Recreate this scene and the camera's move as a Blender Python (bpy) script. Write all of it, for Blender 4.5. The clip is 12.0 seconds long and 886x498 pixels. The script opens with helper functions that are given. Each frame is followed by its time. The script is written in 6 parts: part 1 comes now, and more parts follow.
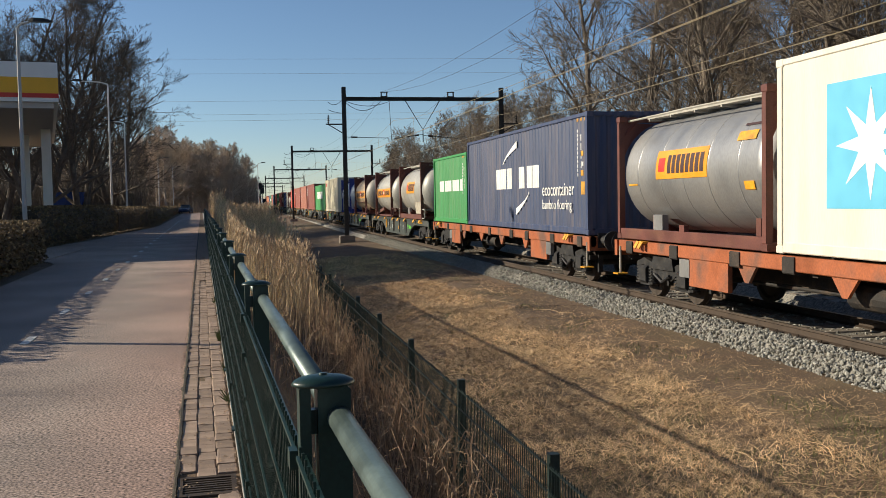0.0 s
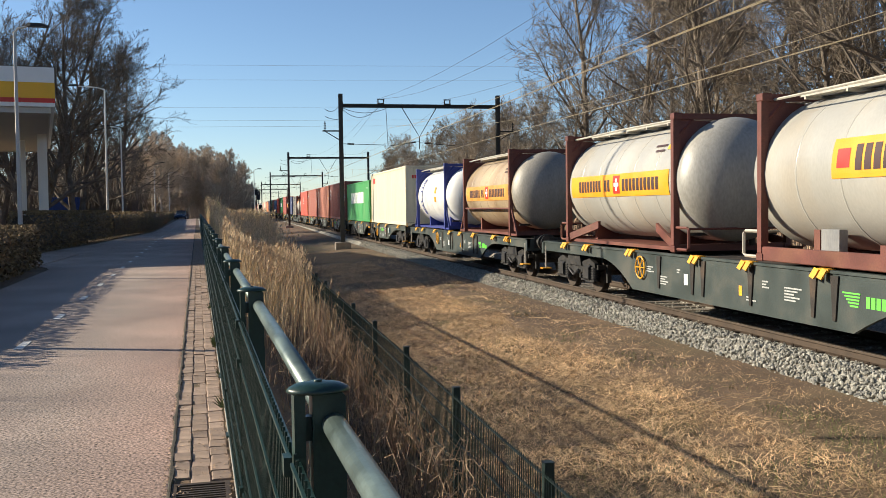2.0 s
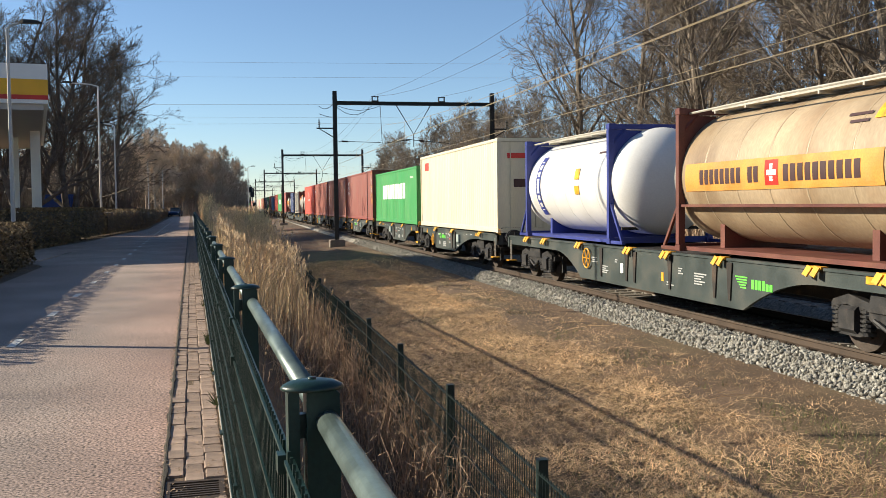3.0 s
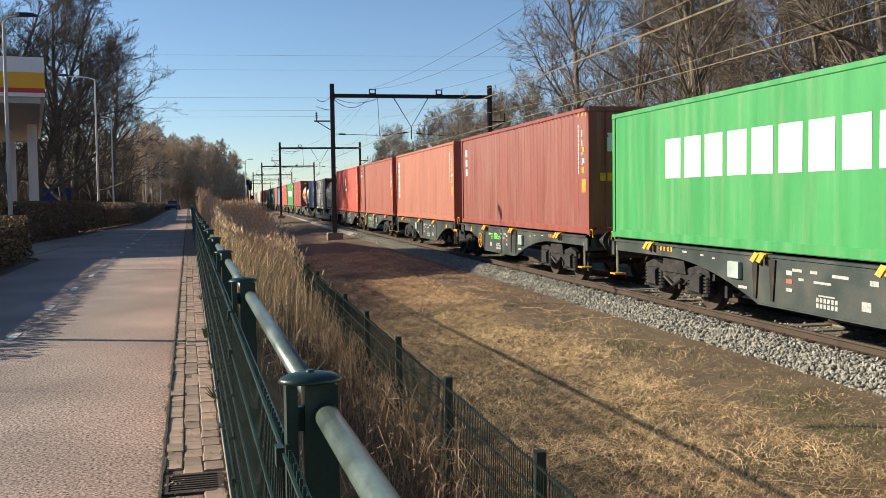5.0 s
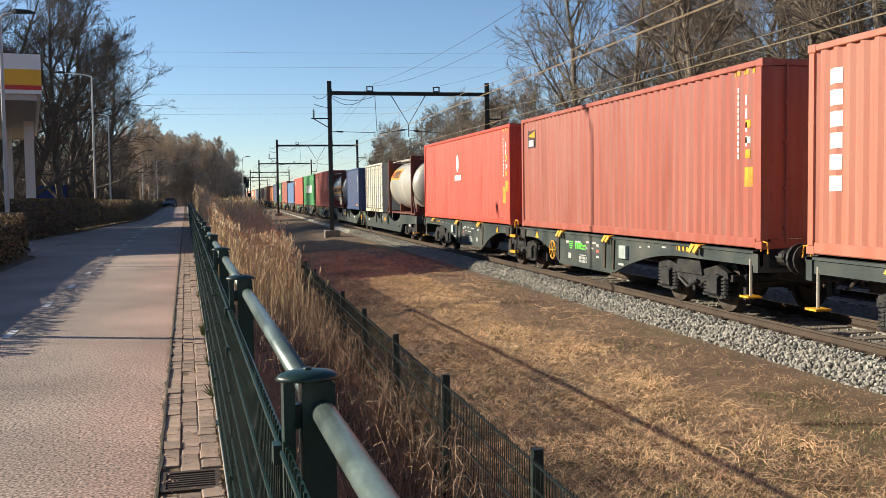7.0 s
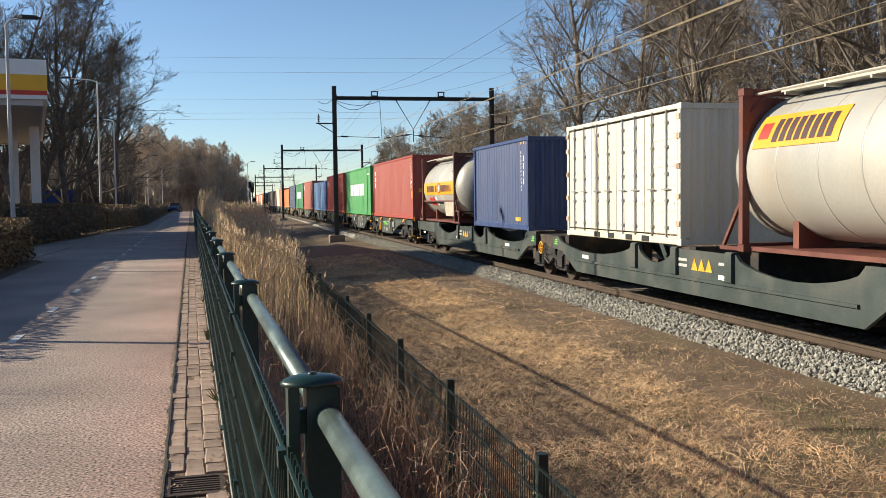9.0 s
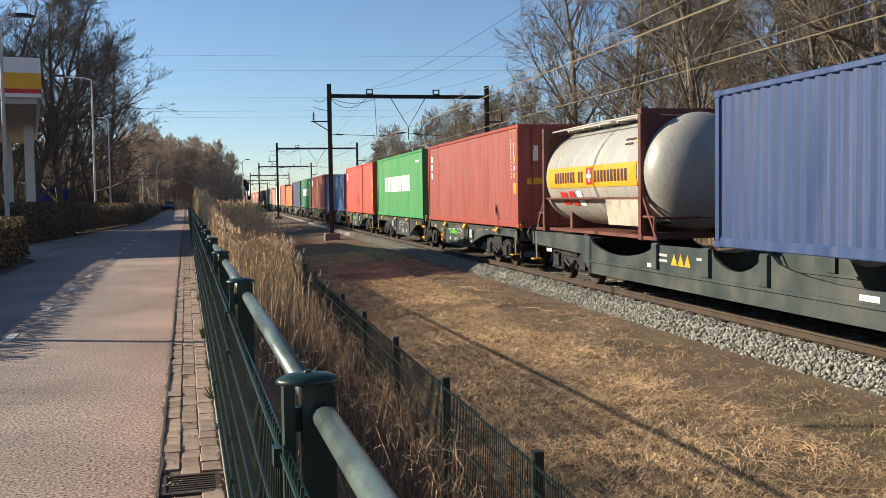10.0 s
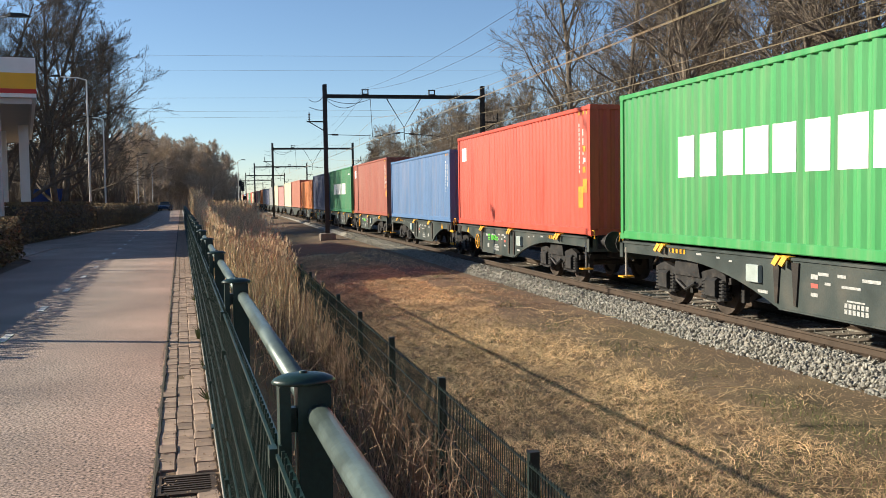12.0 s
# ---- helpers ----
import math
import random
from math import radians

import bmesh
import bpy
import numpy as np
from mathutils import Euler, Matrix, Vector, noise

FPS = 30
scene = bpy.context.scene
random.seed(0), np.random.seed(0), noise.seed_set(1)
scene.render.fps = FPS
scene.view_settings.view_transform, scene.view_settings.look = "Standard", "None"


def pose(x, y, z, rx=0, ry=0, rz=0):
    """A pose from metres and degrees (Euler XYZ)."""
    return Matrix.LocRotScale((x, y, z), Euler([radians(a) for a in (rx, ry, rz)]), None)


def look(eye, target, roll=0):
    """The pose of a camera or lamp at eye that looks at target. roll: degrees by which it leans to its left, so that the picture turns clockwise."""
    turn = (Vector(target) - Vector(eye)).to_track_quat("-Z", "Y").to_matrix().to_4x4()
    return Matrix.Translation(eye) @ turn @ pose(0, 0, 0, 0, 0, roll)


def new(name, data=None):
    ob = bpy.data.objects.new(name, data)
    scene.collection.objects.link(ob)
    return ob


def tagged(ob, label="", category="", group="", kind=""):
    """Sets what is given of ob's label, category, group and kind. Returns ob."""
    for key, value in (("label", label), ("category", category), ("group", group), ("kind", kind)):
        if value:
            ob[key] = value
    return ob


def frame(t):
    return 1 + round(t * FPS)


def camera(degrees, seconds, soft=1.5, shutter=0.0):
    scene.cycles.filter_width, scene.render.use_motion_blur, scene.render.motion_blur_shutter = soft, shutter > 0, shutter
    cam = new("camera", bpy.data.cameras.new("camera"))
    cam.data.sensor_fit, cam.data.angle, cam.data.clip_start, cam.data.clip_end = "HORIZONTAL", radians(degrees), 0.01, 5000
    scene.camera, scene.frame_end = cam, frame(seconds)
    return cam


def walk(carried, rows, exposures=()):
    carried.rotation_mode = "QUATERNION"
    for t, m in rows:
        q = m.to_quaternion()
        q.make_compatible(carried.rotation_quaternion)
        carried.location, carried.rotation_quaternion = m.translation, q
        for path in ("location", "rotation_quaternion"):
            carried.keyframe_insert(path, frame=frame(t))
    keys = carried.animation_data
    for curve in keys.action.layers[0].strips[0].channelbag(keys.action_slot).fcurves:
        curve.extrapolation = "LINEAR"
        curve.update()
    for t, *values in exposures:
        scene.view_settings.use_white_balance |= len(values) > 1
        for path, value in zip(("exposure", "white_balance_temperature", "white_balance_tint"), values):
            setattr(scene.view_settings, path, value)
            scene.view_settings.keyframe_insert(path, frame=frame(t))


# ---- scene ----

# Metres; x to the right of the line, y along the railway, z up; the cycle path lies at z = 0.
EYE = 1.65
cam = camera(49.34, 12.0, soft=0.65)
walk(cam, [
    (0.0, pose(0, 0, EYE, 87.045, 0, -11.743) @ pose(0, 0, 0, 0, 0, -1.071)),
    (0.5, pose(0, 0, EYE, 87.367, 0, -11.791) @ pose(0, 0, 0, 0, 0, -0.978)),
    (1.0, pose(0, 0, EYE, 87.575, 0, -12.090) @ pose(0, 0, 0, 0, 0, -0.776)),
    (1.5, pose(0, 0, EYE, 87.656, 0, -12.096) @ pose(0, 0, 0, 0, 0, -0.731)),
    (2.0, pose(0, 0, EYE, 87.472, 0, -11.997) @ pose(0, 0, 0, 0, 0, -0.729)),
    (2.5, pose(0, 0, EYE, 87.399, 0, -12.211) @ pose(0, 0, 0, 0, 0, -0.681)),
    (3.0, pose(0, 0, EYE, 87.323, 0, -12.342) @ pose(0, 0, 0, 0, 0, -0.671)),
    (5.0, pose(0, 0, EYE, 86.890, 0, -12.465) @ pose(0, 0, 0, 0, 0, -0.779)),
    (5.5, pose(0, 0, EYE, 86.833, 0, -12.522) @ pose(0, 0, 0, 0, 0, -0.827)),
    (6.0, pose(0, 0, EYE, 86.839, 0, -12.530) @ pose(0, 0, 0, 0, 0, -0.770)),
    (6.5, pose(0, 0, EYE, 86.836, 0, -12.572) @ pose(0, 0, 0, 0, 0, -0.720)),
    (7.0, pose(0, 0, EYE, 86.739, 0, -12.623) @ pose(0, 0, 0, 0, 0, -0.755)),
    (9.0, pose(0, 0, EYE, 87.027, 0, -12.347) @ pose(0, 0, 0, 0, 0, -0.765)),
    (9.5, pose(0, 0, EYE, 86.938, 0, -12.440) @ pose(0, 0, 0, 0, 0, -0.842)),
    (10.0, pose(0, 0, EYE, 86.901, 0, -12.624) @ pose(0, 0, 0, 0, 0, -0.850)),
    (10.5, pose(0, 0, EYE, 86.934, 0, -12.721) @ pose(0, 0, 0, 0, 0, -0.784)),
    (11.0, pose(0, 0, EYE, 86.949, 0, -12.721) @ pose(0, 0, 0, 0, 0, -0.743)),
    (11.5, pose(0, 0, EYE, 86.985, 0, -12.688) @ pose(0, 0, 0, 0, 0, -0.795)),
    (12.0, pose(0, 0, EYE, 86.909, 0, -12.882) @ pose(0, 0, 0, 0, 0, -0.854)),
], exposures=[(0.0, 0.37), (0.5, 0.73), (1.0, 0.84), (3.0, 0.84), (5.0, 0.79), (6.0, 0.89), (7.0, 0.85), (9.0, 0.84), (9.5, 0.69), (10.0, 0.78), (11.0, 0.86), (12.0, 0.84)])

# ---- sun and sky ----
SUN_EL = radians(23.0)
SUN_FROM = Vector((-0.93 * math.cos(SUN_EL), 0.365 * math.cos(SUN_EL), math.sin(SUN_EL))).normalized()
world = bpy.data.worlds.new("sky")
scene.world = world
world.use_nodes = True
wn = world.node_tree
sky = wn.nodes.new("ShaderNodeTexSky")
sky.sky_type = "NISHITA"
sky.sun_disc = False
sky.sun_elevation = SUN_EL
sky.sun_rotation = math.atan2(SUN_FROM.x, SUN_FROM.y)
sky.air_density, sky.dust_density, sky.ozone_density = 0.85, 0.12, 3.3
sky.altitude = 200
wn.links.new(sky.outputs[0], wn.nodes["Background"].inputs[0])
wn.nodes["Background"].inputs[1].default_value = 0.082
sun = new("sun", bpy.data.lights.new("sun", "SUN"))
sun.data.energy, sun.data.angle, sun.data.color = 5.0, radians(0.53), (1.0, 0.89, 0.70)
sun.matrix_world = look(SUN_FROM * 100, (0, 0, 0))

# ---- materials ----
def mat(name, color, rough=0.6, metal=0.0, var=0.25, scale=3.0, bump=0.15, grain=60.0, dirt=None, dirt_amount=0.4,
        dirt_scale=1.2, island=0.0, rnd=0.0, stretch=(1, 1, 1), spec=0.5, edge=None, grit=None):
    """A procedural surface: broad stains, fine grain, bump; optional second colour in patches and a shift per piece."""
    m = bpy.data.materials.new(name)
    m.use_nodes = True
    nt = m.node_tree
    N, L = nt.nodes, nt.links
    b = N["Principled BSDF"]
    b.inputs["Roughness"].default_value, b.inputs["Metallic"].default_value = rough, metal
    b.inputs["Specular IOR Level"].default_value = spec
    tc = N.new("ShaderNodeTexCoord")
    mp = N.new("ShaderNodeMapping")
    mp.inputs["Scale"].default_value = stretch
    L.new(tc.outputs["Object"], mp.inputs[0])

    def noise_tex(sc, detail=4.0):
        n = N.new("ShaderNodeTexNoise")
        n.inputs["Scale"].default_value, n.inputs["Detail"].default_value = sc, detail
        L.new(mp.outputs[0], n.inputs["Vector"])
        return n.outputs["Fac"]

    def remap(sock, a, b2, lo, hi):
        r = N.new("ShaderNodeMapRange")
        r.inputs[1].default_value, r.inputs[2].default_value, r.inputs[3].default_value, r.inputs[4].default_value = a, b2, lo, hi
        L.new(sock, r.inputs[0])
        return r.outputs[0]

    def mul(col, fac):
        x = N.new("ShaderNodeMix")
        x.data_type, x.blend_type = "RGBA", "MULTIPLY"
        x.inputs[0].default_value = 1.0
        L.new(col, x.inputs[6])
        L.new(fac, x.inputs[7])
        return x.outputs[2]

    rgb = N.new("ShaderNodeRGB")
    rgb.outputs[0].default_value = (*color, 1)
    col = rgb.outputs[0]
    broad, fine = noise_tex(scale), noise_tex(grain, 3.0)
    if dirt:
        x = N.new("ShaderNodeMix")
        x.data_type = "RGBA"
        x.inputs[7].default_value = (*dirt, 1)
        L.new(remap(noise_tex(dirt_scale, 8.0), 0.48, 0.68, 0.0, dirt_amount), x.inputs[0])
        L.new(col, x.inputs[6])
        col = x.outputs[2]
    if edge:        # reddish wear along one side of the path
        sep = N.new("ShaderNodeSeparateXYZ")
        L.new(tc.outputs["Object"], sep.inputs[0])
        lean, add, wob = (N.new("ShaderNodeMath") for _ in range(3))
        lean.operation, add.operation, wob.operation = "MULTIPLY_ADD", "ADD", "MULTIPLY"
        lean.inputs[1].default_value = 0.0395
        L.new(sep.outputs[1], lean.inputs[0])
        L.new(sep.outputs[0], lean.inputs[2])
        wob.inputs[1].default_value = 0.8
        L.new(noise_tex(0.9, 6.0), wob.inputs[0])
        L.new(lean.outputs[0], add.inputs[0])
        L.new(wob.outputs[0], add.inputs[1])
        x = N.new("ShaderNodeMix")
        x.data_type = "RGBA"
        x.inputs[7].default_value = (*edge, 1)
        L.new(remap(add.outputs[0], -0.9, 0.3, 0.0, 0.5), x.inputs[0])
        L.new(col, x.inputs[6])
        col = x.outputs[2]
    col = mul(col, remap(broad, 0.3, 0.7, 1 - var, 1 + var))
    grit = var * 0.6 if grit is None else grit
    col = mul(col, remap(fine, 0.3, 0.7, 1 - grit, 1 + grit))
    if island:
        g = N.new("ShaderNodeNewGeometry")
        col = mul(col, remap(g.outputs["Random Per Island"], 0, 1, 1 - island, 1 + island))
    if rnd:
        o = N.new("ShaderNodeObjectInfo")
        col = mul(col, remap(o.outputs["Random"], 0, 1, 1 - rnd, 1 + rnd))
    L.new(col, b.inputs["Base Color"])
    L.new(remap(broad, 0.3, 0.7, max(0.03, rough - 0.1), min(1, rough + 0.1)), b.inputs["Roughness"])
    if bump:
        bp = N.new("ShaderNodeBump")
        bp.inputs["Strength"].default_value, bp.inputs["Distance"].default_value = bump, 0.02
        L.new(fine, bp.inputs["Height"])
        L.new(bp.outputs[0], b.inputs["Normal"])
    return m


RUST = (0.16, 0.07, 0.035)
M = {
    "asphalt": mat("asphalt", (0.285, 0.225, 0.187), 0.9, var=0.26, scale=0.5, grain=48, grit=0.95, bump=0.3, dirt=(0.34, 0.245, 0.20), dirt_amount=0.5, dirt_scale=0.35, edge=(0.38, 0.215, 0.165)),
    "earth": mat("earth", (0.128, 0.082, 0.048), 0.95, var=0.35, scale=0.8, grain=45, grit=0.5, bump=0.8, dirt=(0.10, 0.085, 0.035), dirt_amount=0.4, dirt_scale=0.5),
    "brick": mat("clinker", (0.31, 0.225, 0.17), 0.9, var=0.22, scale=8, grain=120, bump=0.4, rnd=0.22),
    "concrete": mat("concrete", (0.36, 0.34, 0.30), 0.9, var=0.2, scale=2, grain=50, bump=0.3),
    "sleeper": mat("sleeper", (0.20, 0.17, 0.14), 0.9, var=0.2, scale=3, grain=50, bump=0.3, rnd=0.15),
    "ballast": mat("ballast_bed", (0.22, 0.205, 0.175), 0.95, var=0.5, scale=14, grain=30, bump=1.0),
    "stone": mat("ballast_stone", (0.28, 0.27, 0.235), 0.9, var=0.2, scale=20, grain=80, bump=0.3, island=0.45),
    "rail": mat("rail_steel", (0.062, 0.043, 0.03), 0.7, 0.3, var=0.25, scale=4, grain=60),
    "railhead": mat("rail_head", (0.22, 0.18, 0.15), 0.45, 0.8, var=0.1, scale=4, grain=60, bump=0.05),
    "fence": mat("green_paint", (0.009, 0.031, 0.025), 0.38, var=0.25, scale=5, grain=90, bump=0.05),
    "galv": mat("tube_paint", (0.095, 0.13, 0.122), 0.4, 0.3, var=0.25, scale=6, grain=90, bump=0.05),
    "mesh": mat("mesh_paint", (0.008, 0.021, 0.018), 0.5, var=0.2, scale=5, grain=90, bump=0.05),
    "gantry": mat("gantry_steel", (0.035, 0.036, 0.034), 0.7, 0.3, var=0.3, scale=3, grain=40),
    "wire": mat("contact_wire", (0.40, 0.32, 0.19), 0.5, 0.3, var=0.1, bump=0),
    "cable": mat("dark_cable", (0.05, 0.05, 0.05), 0.6, 0.2, var=0.1, bump=0),
    "bark": mat("bark", (0.165, 0.132, 0.10), 0.95, var=0.35, scale=3, grain=30, bump=0.5, rnd=0.2),
    "bark_warm": mat("bark_warm", (0.27, 0.215, 0.158), 0.95, var=0.35, scale=3, grain=30, bump=0.5, rnd=0.2),
    # sunlight on the far wood is put into this paler bark colour
    "bark_far_lit": mat("bark_sunlit_tone", (0.43, 0.345, 0.26), 0.95, var=0.3, scale=0.3, grain=10, bump=0, rnd=0.2),
    # bark seen from its shaded side, the shade put into the colour
    "bark_shaded": mat("bark_shaded", (0.115, 0.092, 0.073), 0.95, var=0.35, scale=3, grain=30, bump=0.5, rnd=0.2),
    "moss": mat("moss_and_dirt", (0.05, 0.042, 0.03), 0.95, var=0.4, scale=9, grain=60, bump=0.6),
    "pebble": mat("verge_gravel", (0.24, 0.165, 0.10), 0.95, var=0.2, scale=8, grain=40, bump=0, island=0.5),
    "reed": mat("dry_reed", (0.62, 0.465, 0.275), 0.85, var=0.2, scale=2, grain=20, bump=0, island=0.4),
    "plume": mat("reed_plume", (0.60, 0.45, 0.29), 0.95, var=0.2, scale=5, grain=50, bump=0, island=0.35),
    "straw": mat("straw", (0.59, 0.405, 0.225), 0.85, var=0.4, scale=0.9, grain=20, bump=0, island=0.62),
    "weed": mat("bramble", (0.35, 0.24, 0.155), 0.9, var=0.25, scale=2, grain=20, bump=0, island=0.5),
    "grass": mat("grass_blades", (0.10, 0.12, 0.035), 0.8, var=0.25, scale=1, grain=20, bump=0, island=0.4),
    "hedge": mat("hedge_leaves", (0.19, 0.135, 0.07), 0.9, var=0.3, scale=2, grain=20, bump=0, island=0.5),
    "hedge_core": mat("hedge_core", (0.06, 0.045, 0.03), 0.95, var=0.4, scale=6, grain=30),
    "white": mat("white_paint", (0.78, 0.77, 0.73), 0.5, var=0.06, scale=1, grain=40, bump=0.05),
    "marking": mat("road_marking", (0.62, 0.60, 0.55), 0.8, var=0.2, scale=6, grain=60, bump=0.2),
    "yellow": mat("yellow_paint", (0.80, 0.42, 0.02), 0.45, var=0.08, scale=1, grain=40, bump=0.05),
    "red_band": mat("red_band", (0.55, 0.03, 0.02), 0.45, var=0.08, scale=1, grain=40, bump=0.05),
    "soffit": mat("soffit", (0.45, 0.44, 0.42), 0.6, var=0.08, scale=1, grain=20, bump=0.05),
    "black": mat("black_rubber", (0.012, 0.012, 0.012), 0.7, var=0.2, scale=5, grain=60),
    "under": mat("underframe_grime", (0.030, 0.026, 0.023), 0.8, 0.2, var=0.4, scale=3, grain=40, dirt=(0.09, 0.06, 0.04), dirt_amount=0.6, dirt_scale=3),
    "bogie": mat("bogie_grime", (0.02, 0.02, 0.021), 0.6, 0.25, var=0.4, scale=5, grain=50, dirt=(0.055, 0.048, 0.042), dirt_amount=0.6, dirt_scale=6),
    "wheel": mat("wheel_steel", (0.07, 0.055, 0.045), 0.6, 0.5, var=0.3, scale=4, grain=40),
    "tread": mat("wheel_tread", (0.45, 0.43, 0.41), 0.35, 1.0, var=0.1, scale=6, grain=40, bump=0.05),
    "wagon_green": mat("wagon_green_grey", (0.034, 0.048, 0.046), 0.55, var=0.25, scale=1.5, grain=40, bump=0.1, dirt=(0.075, 0.065, 0.05), dirt_amount=0.5, dirt_scale=1.5),
    "wagon_orange": mat("wagon_orange", (0.38, 0.105, 0.035), 0.6, var=0.3, scale=1.5, grain=30, bump=0.1, dirt=(0.09, 0.05, 0.035), dirt_amount=0.9, dirt_scale=1.5),
    "yellow_part": mat("yellow_fitting", (0.75, 0.36, 0.02), 0.5, var=0.25, scale=6, grain=40, bump=0.1, dirt=RUST, dirt_amount=0.4, dirt_scale=4),
    "frame_brown": mat("frame_oxide", (0.12, 0.035, 0.025), 0.6, var=0.25, scale=2, grain=40, bump=0.1, dirt=RUST, dirt_amount=0.5),
    "frame_blue": mat("frame_blue", (0.03, 0.045, 0.22), 0.5, var=0.2, scale=2, grain=40, bump=0.1),
    "walkway": mat("aluminium_walkway", (0.40, 0.375, 0.32), 0.6, 0.25, var=0.15, scale=4, grain=60),
    "tank_grey": mat("tank_grey_steel", (0.33, 0.33, 0.33), 0.42, 0.55, var=0.16, scale=1.2, grain=30, bump=0.05, dirt=(0.22, 0.2, 0.17), dirt_amount=0.4, stretch=(1, 1, 0.4)),
    "tank_white": mat("tank_white", (0.385, 0.375, 0.34), 0.42, 0.1, var=0.08, scale=1.0, grain=30, bump=0.03, dirt=(0.40, 0.34, 0.26), dirt_amount=0.5, stretch=(1, 1, 0.4)),
    "tank_bright": mat("tank_bright_white", (0.66, 0.66, 0.64), 0.4, 0.0, var=0.06, scale=1.0, grain=30, bump=0.03, dirt=(0.5, 0.47, 0.42), dirt_amount=0.3),
    "tank_beige": mat("tank_stained_beige", (0.37, 0.285, 0.185), 0.5, 0.1, var=0.18, scale=0.9, grain=25, bump=0.05, dirt=(0.24, 0.15, 0.08), dirt_amount=0.6, stretch=(1, 1, 0.3)),
    # tank ends: real grime, plus their shade put into the darker colour
    "dome_pale_shaded": mat("tank_end_pale_shaded", (0.33, 0.32, 0.29), 0.45, 0.1, var=0.2, scale=1.3, grain=25, bump=0.05, dirt=(0.19, 0.17, 0.14), dirt_amount=0.6, stretch=(1, 1, 0.4)),
    "dome_grey": mat("tank_end_grey", (0.27, 0.255, 0.225), 0.5, 0.1, var=0.2, scale=1.4, grain=25, bump=0.05, dirt=(0.16, 0.14, 0.11), dirt_amount=0.6, stretch=(1, 1, 0.4)),
    "panel_faded": mat("label_faded_orange", (0.60, 0.27, 0.05), 0.55, var=0.18, scale=2, grain=40, bump=0, dirt=(0.36, 0.21, 0.09), dirt_amount=0.6),
    "panel_orange": mat("label_orange", (0.80, 0.33, 0.02), 0.45, var=0.08, scale=2, grain=40, bump=0, dirt=(0.5, 0.24, 0.06), dirt_amount=0.4),
    "ink": mat("lettering_dark", (0.05, 0.02, 0.02), 0.6, var=0.1, bump=0),
    "ink_white": mat("lettering_white", (0.78, 0.78, 0.75), 0.6, var=0.08, bump=0, dirt=(0.6, 0.6, 0.57), dirt_amount=0.4),
    "ink_green": mat("lettering_green", (0.12, 0.60, 0.06), 0.6, var=0.08, bump=0),
    "ink_red": mat("sign_red", (0.60, 0.03, 0.02), 0.5, var=0.08, bump=0),
    "star_blue": mat("emblem_blue", (0.13, 0.48, 0.68), 0.5, var=0.06, bump=0),
    "stencil": mat("stencil_paint", (0.36, 0.37, 0.36), 0.7, var=0.3, scale=30, grain=90, bump=0),
    "sign_red": mat("faded_red_notice", (0.42, 0.10, 0.08), 0.6, var=0.2, bump=0),
    "sill_box": mat("grey_green_box", (0.34, 0.40, 0.38), 0.5, var=0.15, scale=5, bump=0.05),
    "rust_stain": mat("rusty_white_steel", (0.42, 0.33, 0.24), 0.7, var=0.4, scale=6, grain=40, bump=0.2, dirt=RUST, dirt_amount=0.8, dirt_scale=5),
    "panel_pale": mat("stained_panel", (0.46, 0.42, 0.34), 0.6, var=0.2, scale=2, grain=30, bump=0.05, dirt=(0.30, 0.22, 0.14), dirt_amount=0.6, dirt_scale=3),
    "glass": mat("car_glass", (0.02, 0.025, 0.03), 0.08, var=0.1, bump=0),
    "car_dark": mat("car_paint_dark", (0.02, 0.022, 0.028), 0.25, 0.3, var=0.1, bump=0),
    "car_blue": mat("car_paint_blue", (0.025, 0.05, 0.10), 0.25, 0.3, var=0.1, bump=0),
    "skip_blue": mat("skip_blue", (0.015, 0.05, 0.22), 0.5, var=0.2, scale=2, bump=0.1),
    "red_light": mat("tail_lamp_plastic", (0.4, 0.01, 0.01), 0.3, var=0.05, bump=0),
}


def box_paint(name, color, fade=0.38, rust=0.6):
    return mat(name, color, 0.5, var=0.10, scale=0.7, grain=18, bump=0.06, stretch=(4, 4, 0.35),
               dirt=tuple(c * (1 - fade) + d * fade for c, d in zip(color, (0.30, 0.22, 0.17))), dirt_amount=rust, dirt_scale=1.4)


PAINT = {
    "navy": box_paint("box_navy", (0.045, 0.066, 0.135)),
    "green": box_paint("box_green", (0.045, 0.285, 0.085), rust=0.5),
    "dark_green": box_paint("box_dark_green", (0.02, 0.19, 0.075)),
    "cream": box_paint("box_cream", (0.66, 0.60, 0.44), fade=0.15),
    "white": box_paint("box_white", (0.58, 0.55, 0.47), fade=0.35, rust=0.45),
    "reefer": box_paint("box_reefer_white", (0.70, 0.66, 0.56), fade=0.1, rust=0.3),
    "oxide": box_paint("box_oxide_red", (0.255, 0.064, 0.048)),
    "oxide_bright": box_paint("box_bright_oxide", (0.315, 0.058, 0.045), fade=0.2),
    "orange_red": box_paint("box_orange_red", (0.405, 0.143, 0.093), rust=0.3),
    "brick_red": box_paint("box_brick_red", (0.33, 0.088, 0.06)),
    "red": box_paint("box_bright_red", (0.54, 0.075, 0.046), rust=0.25),
    "blue": box_paint("box_blue", (0.085, 0.185, 0.37)),
    "mid_blue": box_paint("box_mid_blue", (0.027, 0.055, 0.15), fade=0.12),
    "orange": box_paint("box_orange", (0.62, 0.19, 0.05)),
    "pink": box_paint("box_faded_pink", (0.50, 0.24, 0.22)),
    "grey": box_paint("box_grey", (0.28, 0.29, 0.30)),
}


